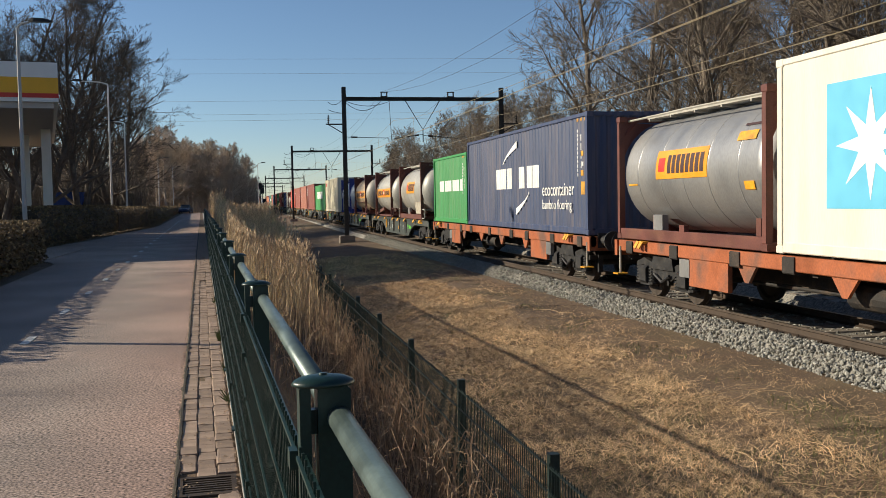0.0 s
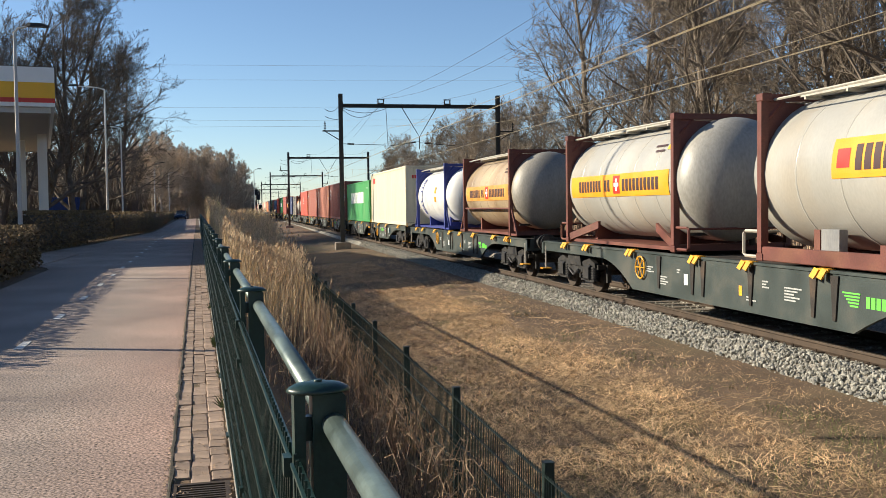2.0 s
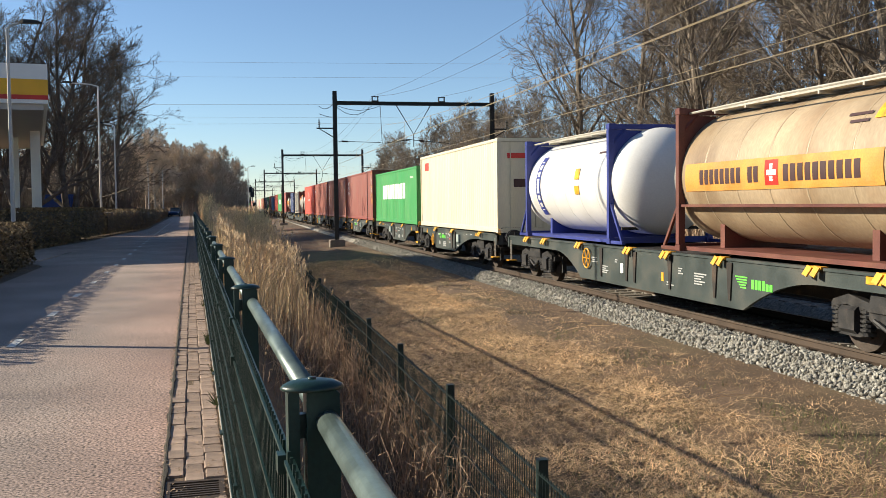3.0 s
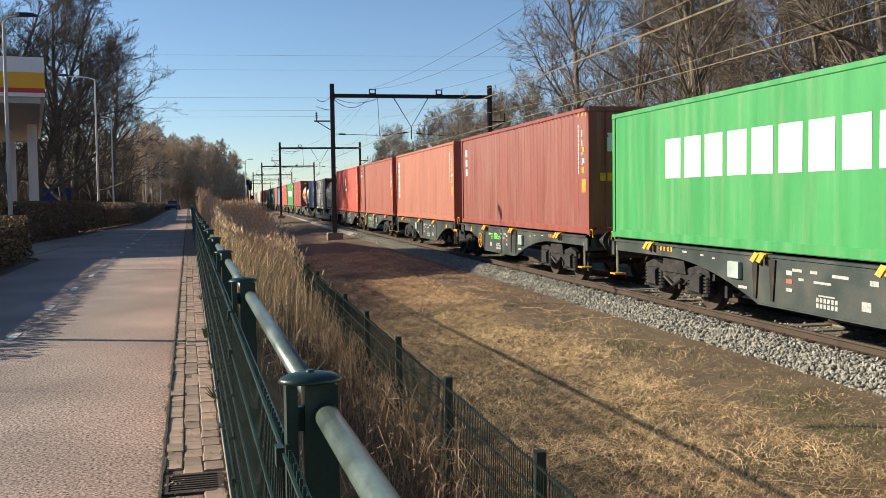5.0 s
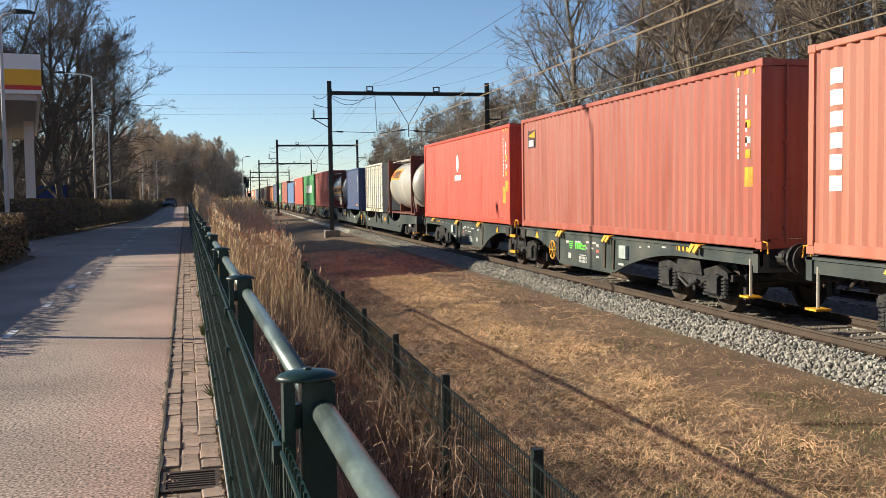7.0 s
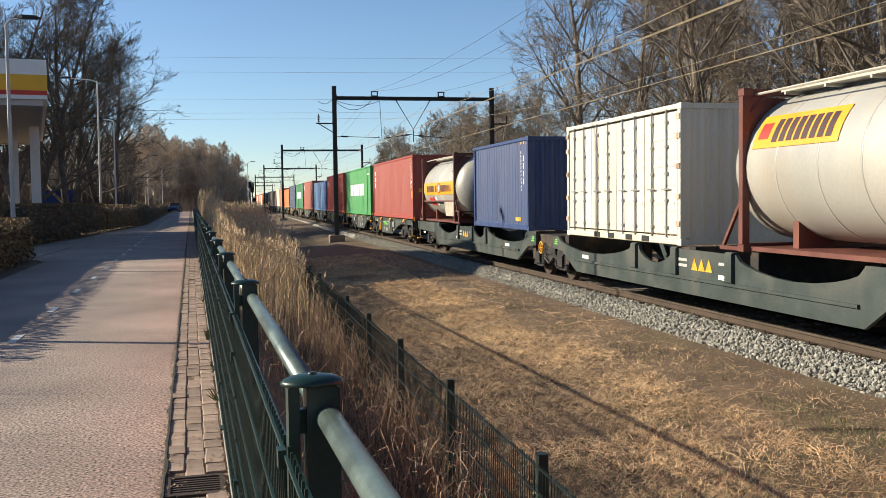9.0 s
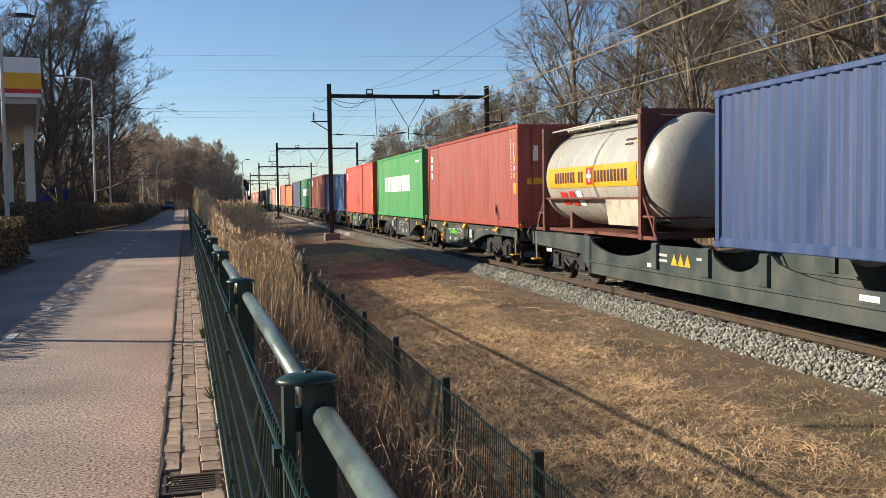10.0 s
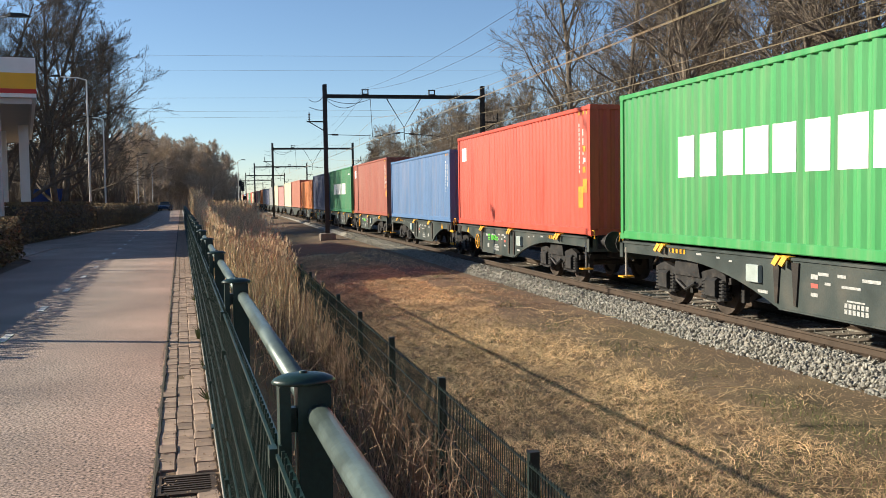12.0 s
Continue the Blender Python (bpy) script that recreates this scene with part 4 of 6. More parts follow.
car(-13.3, 112, 95, "car_dark", "dark parked van behind the hedge", 1.4)
car(-14.5, 152, 100, "car_dark", "dark parked car near the wood")
car(-9.4, 172, 175, "car_blue", "dark blue car at the end of the path")
skip = thing("waste_skip", "tall blue steel container with ribbed sides", "skip", pose(-14.7, 88, 0))
part("body", Geo().loft([[(-1.5 - f, -1.0 - f * 0.3, z), (1.5 + f, -1.0 - f * 0.3, z), (1.5 + f, 1.0 + f * 0.3, z), (-1.5 - f, 1.0 + f * 0.3, z)] for f, z in ((0, 0), (0.08, 2.75))], caps=True), M["skip_blue"], skip)
for x in (-1.3, -0.65, 0, 0.65, 1.3):
    part("rib", Geo().box(x - 0.05, x + 0.05, -1.10, -0.98, 0.1, 2.70), M["skip_blue"], skip)
part("rim", Geo().box(-1.64, 1.64, -1.12, 1.12, 2.72, 2.84), M["skip_blue"], skip)

# signals and a mast at the far level crossing
for x, y, h in ((3.6, 190, 6.0), (4.4, 205, 5.2), (5.0, 230, 6.5), (4.6, 200, 3.0)):
    sg = thing("signal_mast", "dark railway signal mast with a black head", "signal", pose(x, y, -0.6), "signals at the crossing")
    part("mast", Geo().tube([(0, 0, 0), (0, 0, h)], 0.07, 8), M["gantry"], sg)
    part("head", Geo().bevel_box(-0.35, 0.35, -0.12, 0.12, h - 1.1, h, 0.05), M["black"], sg)
    part("cabinet", Geo().bevel_box(-0.6, 0.6, -0.4, 0.4, 0, 1.4, 0.04), M["gantry"], sg)

# drain grating in the gutter
drain = thing("drain_grate", "rusty cast iron drain grating in the gutter", "drain", pose(fence_x(5.75) - 0.25, 5.75, -0.02, 0, 0, LEAN))
part("frame", Geo().box(-0.17, 0.17, -0.20, -0.16, -0.02, 0.022).box(-0.17, 0.17, 0.16, 0.20, -0.02, 0.022).box(-0.17, -0.14, -0.16, 0.16, -0.02, 0.022).box(0.14, 0.17, -0.16, 0.16, -0.02, 0.022), M["rail"], drain)
for k in range(7):
    part("bar", cached("grate_bar", lambda: Geo().box(-0.14, 0.14, -0.011, 0.011, -0.02, 0.016)), M["rail"], drain, at=pose(0, -0.135 + k * 0.045, 0))

# moss and litter in the gutter edge
rings = []
for k in range(260):
    y = 2.5 + k * 0.12 * (1 + k / 260)
    w0, w1 = (0.012 + 0.045 * max(0, noise.noise((y * 3.0, s, 2))) for s in (0, 9))
    x = fence_x(y) - 0.432
    rings.append([(x - w0, y, 0.002), (x - w0 * 0.4, y, 0.010), (x + w1 * 0.5, y, 0.010), (x + w1, y, -0.02)])
tagged(part("moss_line", Geo().loft(rings, closed=False), M["moss"]), "dark mossy line between asphalt and gutter bricks", "moss", kind="stuff")
g = Geo()
for _ in range(5000):
    y = 3 + 30 * rng.random() ** 1.6
    x = fence_x(y) + rng.choice((-0.45 + rng.gauss(0, 0.018), -0.06 + rng.gauss(0, 0.02), rng.uniform(-0.44, -0.05)))
    a = rng.uniform(0, 6.3)
    s2 = rng.uniform(0.004, 0.014)
    g.add([(x + s2 * math.cos(a), y + s2 * math.sin(a), 0.004), (x + s2 * math.cos(a + 2), y + s2 * math.sin(a + 2), 0.006), (x + s2 * math.cos(a + 4), y + s2 * math.sin(a + 4), 0.012)], [(0, 1, 2)])
tagged(part("leaf_litter", raw(g, "leaf_litter"), M["weed"]), "dry leaf crumbs along the gutter", "leaf litter", kind="stuff")
for y, n in ((8.2, 26), (11.9, 40), (12.1, 30), (16.5, 24), (9.7, 14)):
    w = Geo()
    for _ in range(n):
        x0, y0, a = fence_x(y) - 0.055 + rng.gauss(0, 0.02), y + rng.gauss(0, 0.06), rng.uniform(0, 6.3)
        h = rng.uniform(0.04, 0.14)
        w.add([(x0 - 0.006, y0, 0), (x0 + 0.006, y0, 0), (x0 + 0.08 * math.cos(a), y0 + 0.08 * math.sin(a), h)], [(0, 1, 2)])
    tagged(part("weed", raw(w, "weed"), M["grass"]), "small green weed growing beside the kerb", "weed", "weeds along the kerb", "stuff")

# ---- the train ----
def run(t):
    """Metres gone since the start."""
    return 17.6735 * t - 0.05622 * t * t


TIMES = [0.5 * i for i in range(25)]
TRAIN = []      # (thing, place along the line at the start, height)
WHEELS = []
FLOOR = 0.74


def rolls(ob, s, z=0.0):
    ob.matrix_basis = pose(TRACK_X, s, z)
    TRAIN.append((ob, s, z))
    return ob


# -- containers --
PITCH, DEPTH = 0.278, 0.041


def corrugation(y, length):
    """How far the wall is set back at y."""
    u = ((y - 0.16) % PITCH) / PITCH
    if y < 0.16 or y > length - 0.16:
        return 0.0
    return DEPTH * (0 if u < 0.27 else (u - 0.27) / 0.25 if u < 0.52 else 1 if u < 0.75 else (1 - u) / 0.25)


def breaks(y0, y1, length):
    ys2 = {y0, y1}
    k = 0
    while 0.16 + k * PITCH < length - 0.16:
        for u in (0, 0.27, 0.52, 0.75):
            y = 0.16 + (k + u) * PITCH
            if y0 < y < y1:
                ys2.add(y)
        k += 1
    return sorted(ys2)


def side_sheet(length, z0, z1, y0=None, y1=None, face=1.195, lift=0.0, flat=False):
    """A strip of the corrugated side wall, facing the negative x; lift brings it proud."""
    y0, y1 = 0.12 if y0 is None else y0, length - 0.12 if y1 is None else y1
    yy = [y0, y1] if flat else breaks(y0, y1, length)
    rings = [[(-face + (0 if flat else corrugation(y, length)) - lift, y, z) for z in (z0, z1)] for y in yy]
    back = 0.003 if lift else 0.03
    rings2 = [[r[0], r[1], (r[1][0] + back, r[1][1], r[1][2]), (r[0][0] + back, r[0][1], r[0][2])] for r in rings]
    return Geo().loft(rings2, caps=True)


def end_sheet(width, z0, z1):
    n = 8
    rings = []
    for k in range(n):
        a, p = -width + 2 * width * k / n, 2 * width / n
        for u, d in ((0, 0), (0.28, 0), (0.5, 0.045), (0.78, 0.045)):
            rings.append((a + u * p, d))
    rings.append((width, 0))
    return Geo().loft([[(x, d, z0), (x, d, z1), (x, d + 0.03, z1), (x, d + 0.03, z0)] for x, d in rings], caps=True)


def mirrored(geo):
    g = Geo()
    return g.add([(-x, y, z) for x, y, z in geo.v], geo.f)


def casting():
    return Geo().bevel_box(-0.081, 0.081, -0.089, 0.089, 0, 0.118, 0.012)


def container(s0, length, height, paint, label, doors=False, flat=False, side_doors=False, z=FLOOR, near=True):
    """A container whose near end is at y = 0 of its own space and whose floor is at z = 0."""
    c = thing("container", label, "shipping container", group="containers on the train")
    p = PAINT[paint]
    if flat:
        wall = cached(("side_wall", length, height, "flat"), lambda: side_sheet(length, 0.16, height - 0.10, flat=True))
    else:
        wall = cached(("side_wall", length, height), side_sheet, length, 0.16, height - 0.10)
    if side_doors:
        leaf_count, w = 4, (length - 0.36) / 4
        for k in range(leaf_count):
            y = 0.18 + k * w
            g = Geo().bevel_box(-1.205, -1.165, y + 0.012, y + w - 0.012, 0.20, height - 0.14, 0.01)
            leaf = part("door", g, p, c)
            for zz in (0.75, 1.45, 1.95):
                part("rib", Geo().box(-1.213, -1.2, y + 0.1, y + w - 0.1, zz, zz + 0.05), p, leaf)
            for f2 in (0.28, 0.72):
                yy = y + w * f2
                g = Geo().tube([(-1.235, yy, 0.14), (-1.235, yy, height - 0.08)], 0.017, 6)
                for zz in (0.3, 0.8, 1.3, 1.8, 2.25):
                    g.box(-1.255, -1.2, yy - 0.04, yy + 0.04, zz, zz + 0.05)
                g.box(-1.262, -1.245, yy - 0.14, yy + 0.16, 1.02, 1.05)
                part("lock_rod", g, M["tank_grey"], leaf, "grey steel lock rod with handle")
                for zz in (0.62, 1.10, 1.62, 2.05):
                    part("panel_edge", Geo().box(-1.2125, -1.2, yy - 0.30, yy + 0.30, zz, zz + 0.018), p, leaf)
        # black blocks paint the shade inside the open fork pockets
        for y in (1.55, 2.35, 3.3, 4.1):
            part("fork_pocket", Geo().box(-1.222, -1.2, y - 0.17, y + 0.17, 0.03, 0.14), M["black"], c, "dark fork-lift pocket")
        for y in (0.09, length - 0.09):
            for zz in (0.35, 0.85, 1.4, 1.95, 2.3):
                part("hinge", Geo().box(-1.235, -1.2, y - 0.05, y + 0.10, zz, zz + 0.10), M["rust_stain"], c, "rusty door hinge")
    else:
        part("side_wall", wall, p, c)
    part("side_wall", cached(("side_far", length, height), lambda: mirrored(side_sheet(length, 0.16, height - 0.1))), p, c)
    part("roof", cached(("roof", length), lambda: Geo().box(-1.15, 1.15, 0.05, length - 0.05, -0.06, -0.02)), p, c, at=pose(0, 0, height))
    part("end_wall", cached(("end_wall", height), end_sheet, 1.10, 0.14, height - 0.1), p, c, at=pose(0, length - 0.07, 0))
    if doors:
        for side in (-1, 1):
            g = Geo().bevel_box(min(0.01 * side, 1.1 * side), max(0.01 * side, 1.1 * side), 0.03, 0.07, 0.16, height - 0.12, 0.01)
            leaf = part("door", g, p, c)
            for zz in (0.7, 1.3, 1.9):
                part("rib", Geo().box(min(0.08 * side, 1.04 * side), max(0.08 * side, 1.04 * side), 0.022, 0.04, zz, zz + 0.18), p, leaf)
            for x in (0.25, 0.80):
                g = Geo().tube([(x * side, -0.005, 0.10), (x * side, -0.005, height - 0.06)], 0.017, 6)
                for zz in (0.3, 0.9, 1.6, 2.2):
                    g.box(x * side - 0.04, x * side + 0.04, -0.02, 0.03, zz, zz + 0.05)
                g.box(min(x * side, (x - 0.2) * side), max(x * side, (x - 0.2) * side), -0.03, -0.015, 1.05, 1.09)
                part("lock_rod", g, p, leaf, "painted steel lock rod")
    else:
        part("end_wall", cached(("end_wall", height), end_sheet, 1.10, 0.14, height - 0.1), p, c, at=pose(0, 0.03, 0))
    post = cached(("corner_post", height), lambda: Geo().bevel_box(-0.06, 0.06, -0.06, 0.06, 0.118, height - 0.118, 0.012))
    cast = cached("corner_casting", casting)
    for x in (-1, 1):
        for y in (0.089, length - 0.089):
            part("corner_post", post, p, c, at=pose(x * 1.158, y, 0))
            for zz in (0, height - 0.118):
                part("corner_casting", cast, p, c, at=pose(x * 1.138, y, zz))
        part("top_rail", cached(("top_rail", length), lambda: Geo().bevel_box(-0.035, 0.035, 0.178, length - 0.178, -0.10, -0.01, 0.01)), p, c, at=pose(x * 1.18, 0, height))
        part("bottom_rail", cached(("bottom_rail", length), lambda: Geo().bevel_box(-0.03, 0.03, 0.178, length - 0.178, 0.0, 0.16, 0.015)), PAINT["cream"] if side_doors else p, c, at=pose(x * 1.185, 0, 0.012))
    for y in (0.06, length - 0.06):
        part("end_sill", cached("end_sill", lambda: Geo().box(-1.05, 1.05, -0.05, 0.05, 0.01, 0.15)), p, c, at=pose(0, y, 0))
        part("end_header", cached("end_header", lambda: Geo().box(-1.05, 1.05, -0.05, 0.05, -0.11, -0.01)), p, c, at=pose(0, y, height))
    rolls(c, s0, z)
    return c


def plate(c, length, y0, y1, z0, z1, material, name="lettering", flat=False, label=""):
    """A painted field on the side wall, following its corrugation."""
    return part(name, side_sheet(length, z0, z1, y0, y1, 1.197, 0.004, flat), M[material], c, label)


def letter_row(c, length, y_far, y_near, z0, z1, count, material="ink_white", gap=0.22, flat=False, skip=()):
    """A word as plain bars, read from the far end to the near end."""
    w = (y_far - y_near) / count
    for k in range(count):
        if k not in skip:
            y = y_far - k * w
            part("lettering", side_sheet(length, z0, z1, y - w * (1 - gap), y, 1.197, 0.004, flat), M[material], c)


def written(c, words, y_far, y_near, z, material):
    """Words on the side wall with the built-in font, fitted between two places."""
    cu = bpy.data.curves.new("words", "FONT")
    cu.body = words
    tmp = bpy.data.objects.new("words", cu)
    me = bpy.data.meshes.new_from_object(tmp)
    xs2 = [v.co.x for v in me.vertices]
    k = (y_far - y_near) / (max(xs2) - min(xs2))
    g = Geo().add([(-1.204, y_far - (v.co.x - min(xs2)) * k, z + v.co.y * k) for v in me.vertices], [tuple(p.vertices) for p in me.polygons])
    bpy.data.objects.remove(tmp)
    part("lettering", g, M[material], c, "white painted words")


def column_marks(c, length, y, z0, z1, count, material="ink_white", w=0.07):
    """A column of small marks, top to bottom."""
    h = (z1 - z0) / count
    for k in range(count):
        part("lettering", side_sheet(length, z0 + k * h, z0 + (k + 0.72) * h, y - w, y, 1.197, 0.004), M[material], c)


def end_marks(c, height):
    """Big pale bars and a caution plate on the near end."""
    for k, (w, h) in enumerate(((0.15, 0.42), (0.22, 0.32), (0.22, 0.32))):
        part("lettering", Geo().box(-0.78 + 0.27 * k, -0.78 + 0.27 * k + w, 0.008, 0.016, height - 1.02, height - 1.02 + h), M["ink_white"], c)
    part("warning_plate", Geo().box(-0.95, -0.45, 0.008, 0.016, 1.22, 1.40), M["yellow_part"], c, "yellow caution plate")


def side_marks(c, length, height, yellow=True):
    """The usual codes at both ends of a side."""
    column_marks(c, length, 0.75, height - 1.5, height - 0.35, 11, w=0.04)
    column_marks(c, length, 0.52, height - 1.3, height - 0.45, 4, w=0.055)
    if yellow:
        plate(c, length, 0.36, 0.60, 0.96, 1.27, "yellow_part", "warning_plate", label="yellow warning plate")
        plate(c, length, 0.40, 0.58, 1.41, 1.54, "yellow_part", "warning_plate", label="yellow warning triangle plate")
        plate(c, length, 0.40, 0.56, 1.88, 2.00, "yellow_part", "warning_plate", label="small yellow notice")
        plate(c, length, 0.40, 0.58, 1.64, 1.74, "ink_white", "notice", label="small white notice")
    for k in range(5):
        part("height_stripe", side_sheet(length, height - 0.19, height - 0.12, 0.3 + 0.13 * k, 0.37 + 0.13 * k, 1.197, 0.006), M["yellow_part"], c, "yellow hazard stripe")


def star(c, length, y, z, r, points=8):
    g = Geo()
    ring = [(-1.2045, y + (r if k % 2 == 0 else r * 0.36) * math.sin(math.pi * k / points), z + (r if k % 2 == 0 else r * 0.36) * math.cos(math.pi * k / points)) for k in range(2 * points)]
    g.v = [(-1.2065, y, z)] + ring
    g.f = [(0, 1 + k, 1 + (k + 1) % (2 * points)) for k in range(2 * points)]
    part("emblem_star", g, M["ink_white"], c, "plain white star shape")


# -- tank containers --
TANK_R, TANK_Z = 1.165, 1.345


def tank_rings(prof, seg=40):
    return [[(q * math.cos(2 * math.pi * k / seg), y, TANK_Z + q * math.sin(2 * math.pi * k / seg)) for k in range(seg)] for y, q in prof]


def barrel(inset, length=6.06, r=TANK_R):
    return Geo().loft(tank_rings([(inset, r), (inset + 0.3, r), (length - inset - 0.3, r), (length - inset, r)]))


def dome(r=TANK_R, depth=0.66):
    """One dished end, bulging towards -y from the weld at y = 0."""
    prof = [(0.02, r - 0.004), (0.0, r)]
    for k in range(1, 10):
        a = math.pi / 2 * k / 9
        prof.append((-depth * math.sin(a) ** 1.1, max(0.002, r * math.cos(a) ** 0.86)))
    return Geo().loft(tank_rings(prof), caps=True)


def barrel_patch(y0, y1, z0, z1, lift=0.006, seg=8):
    """A painted field on the barrel's near side between two heights."""
    a0, a1 = (math.asin(max(-1, min(1, (z - TANK_Z) / TANK_R))) for z in (z0, z1))
    g = Geo()
    rr = TANK_R + lift
    g.loft([[(-rr * math.cos(a0 + (a1 - a0) * k / seg), y, TANK_Z + rr * math.sin(a0 + (a1 - a0) * k / seg)) for k in range(seg + 1)] for y in (y0, y1)], closed=False)
    return g


def end_frame(height=2.59):
    """Corner posts, cross beams and short braces of one tank end, in the plane y = 0."""
    g = Geo()
    for x in (-1, 1):
        g.bevel_box(x * 1.158 - 0.062, x * 1.158 + 0.062, -0.06, 0.06, 0.118, height - 0.118, 0.012)
        g.tube([(x * 1.12, 0, height - 0.42), (x * 0.82, 0, height - 0.10)], 0.045, 6)
    g.box(-1.1, 1.1, -0.05, 0.05, height - 0.12, height - 0.01)
    g.box(-1.1, 1.1, -0.05, 0.05, 0.01, 0.14)
    for x in (-1, 1):                        # gusset plates between the post and the shell
        web = [(x * 1.10, height - 0.115)] + [(x * TANK_R * math.cos(math.radians(q)), TANK_Z + TANK_R * math.sin(math.radians(q)) - 0.01) for q in (70, 62, 54, 46, 38, 30, 22)]
        g.loft([[(px, y, pz) for px, pz in web] for y in (-0.025, 0.025)], caps=True)
    return g


def slope_plate(p, q, h=0.15, w=0.05):
    """A flat bar on edge from p to q."""
    return Geo().loft([[(e[0] - w / 2, e[1], e[2] - h / 2), (e[0] + w / 2, e[1], e[2] - h / 2), (e[0] + w / 2, e[1], e[2] + h / 2), (e[0] - w / 2, e[1], e[2] + h / 2)] for e in (p, q)], caps=True)


def end_rail():
    """A bent tube guard beyond one tank end, bulging towards -y."""
    g = Geo()
    for x in (-1.16, 1.16):
        g.tube([(x, -0.04, 0.46), (x, -0.50, 0.46), (x, -0.56, 0.42), (x, -0.56, 0.10), (x, -0.50, 0.06), (x, -0.04, 0.06)], 0.028, 6)
    return g.tube([(-1.16, -0.55, 0.44), (1.16, -0.55, 0.44)], 0.024, 6)


def tank(s0, shell, frame_mat, label, deco, full_rail=True, z=FLOOR, height=2.59, box=False, ends=None, side_bar=False, overhang=True, struts=False, guard=True, skirt=False):
    c = thing("tank_container", label, "tank container", group="tank containers on the train")
    fm = M[frame_mat]
    inset = -0.06 if overhang else 0.42      # swap tanks bulge beyond their end frames
    part("barrel", cached(("barrel", overhang), lambda: barrel(inset).mesh("barrel", None, True)), M[shell], c)
    for y, turn in ((inset, 0), (6.06 - inset, 180)):
        # off-white tanks get ends darker than the barrel, for grime and painted shade
        part("end_dome", cached("end_dome", lambda: dome().mesh("end_dome", None, True)), M[ends or ("dome_pale_shaded" if shell == "tank_white" else shell)], c, "grimy dished tank end", at=pose(0, y, 0, 0, 0, turn))
    for y, turn in ((0.09, 0), (5.97, 180)) if overhang and guard else ():
        part("end_rail", cached("end_rail", end_rail), fm if not full_rail else M["walkway"], c, at=pose(0, y, 0, 0, 0, turn))
    if side_bar:
        for x in (-1, 1):
            part("side_bar", Geo().bevel_box(x * 1.15 - 0.03, x * 1.15 + 0.03, 0.15, 5.91, 0.80, 0.85, 0.008), fm, c)
    if struts:
        for x in (-1, 1):
            for y, d in ((0.03, -1), (6.03, 1)):
                part("strut", slope_plate((x * 1.16, y, 0.84), (x * 1.16, y + d * 0.60, 0.06), 0.10), fm, c)
                part("foot_bar", Geo().bevel_box(x * 1.16 - 0.035, x * 1.16 + 0.035, min(y, y + d * 0.66), max(y, y + d * 0.66), 0.01, 0.08, 0.01), fm, c)
    for y in (0.09, 5.97):
        fr = part("end_frame", cached(("end_frame", height), end_frame, height), fm, c, at=pose(0, y, 0))
        for x in (-1, 1):
            for zz in (0, height - 0.118):
                part("corner_casting", cached("corner_casting", casting), fm, fr, at=pose(x * 1.138, 0, zz))
    for y in (1.0, 2.05, 3.03, 4.0, 5.06):
        part("band", cached("band", lambda: Geo().loft([[(q * math.cos(2 * math.pi * k / 40), y2, TANK_Z + q * math.sin(2 * math.pi * k / 40)) for k in range(40)]
                                                       for y2, q in ((-0.025, TANK_R - 0.01), (-0.02, TANK_R + 0.004), (0.02, TANK_R + 0.004), (0.025, TANK_R - 0.01))]).mesh("band", None, True)), M[shell], c, at=pose(0, y, 0))
    for x in (-1, 1):
        if full_rail:
            part("bottom_rail", cached("tank_rail", lambda: Geo().bevel_box(-0.055, 0.055, 0.15, 5.91, 0.0, 0.22, 0.012).box(-0.05, 0.05, 2.9, 3.1, 0.2, 0.34)), fm, c, at=pose(x * 1.15, 0, 0.006))
        elif not struts:
            for y, d in ((0.15, 1), (5.91, -1)):
                part("brace", slope_plate((x * 1.15, y, 0.13), (x * 0.90, y + d * 1.3, 0.44), 0.17, 0.06), fm, c)
    part("saddle", cached("saddle", lambda: Geo().box(-0.8, 0.8, 0.9, 1.05, 0.02, 0.50).box(-0.8, 0.8, 5.0, 5.15, 0.02, 0.50).box(-1.1, 1.1, 0.1, 5.95, 0.02, 0.09)), fm, c)
    g = Geo()
    for x in (-0.62, -0.36, -0.10):
        g.box(x, x + 0.2, 0.25, 5.8, height - 0.07, height - 0.03)
    for k in range(6):
        g.box(-0.66, 0.15, 0.4 + k * 1.04, 0.44 + k * 1.04, height - 0.12, height - 0.07)
    part("walkway", g, M["walkway"], c, "pale aluminium walkway along the top")
    part("side_pipe", Geo().tube([(-1.0, 0.15, height - 0.10), (-1.0, 3.0, height - 0.08), (-1.0, 5.9, height - 0.10)], 0.022, 6), M["walkway"], c)
    g = Geo().tube([(0.35, 0.10, 0.45), (0.35, -0.02, 0.35), (0.35, -0.04, 0.1)], 0.06, 8).box(-0.9, 0.9, 0.02, 0.12, 0.30, 0.36)
    part("outlet_valve", g, M["under"], c)
    if skirt:
        part("side_skirt", Geo().loft([[(-1.10, y, 0.26), (-1.175, y, 0.80), (-1.15, y, 0.80), (-1.07, y, 0.26)] for y in (0.28, 1.95)], caps=True), M["panel_pale"], c, "stained pale insulation panel")
    if box:
        part("data_box", Geo().bevel_box(-1.03, -0.9, 4.2, 4.62, 0.16, 0.52, 0.01), M["tank_grey"], c, "grey document box")
    for name, y0, y1, z0, z1, mt in deco:
        part(name, barrel_patch(y0, y1, z0, z1, 0.010 if name == "band_label" else 0.014), M[mt], c)
    return rolls(c, s0, z)


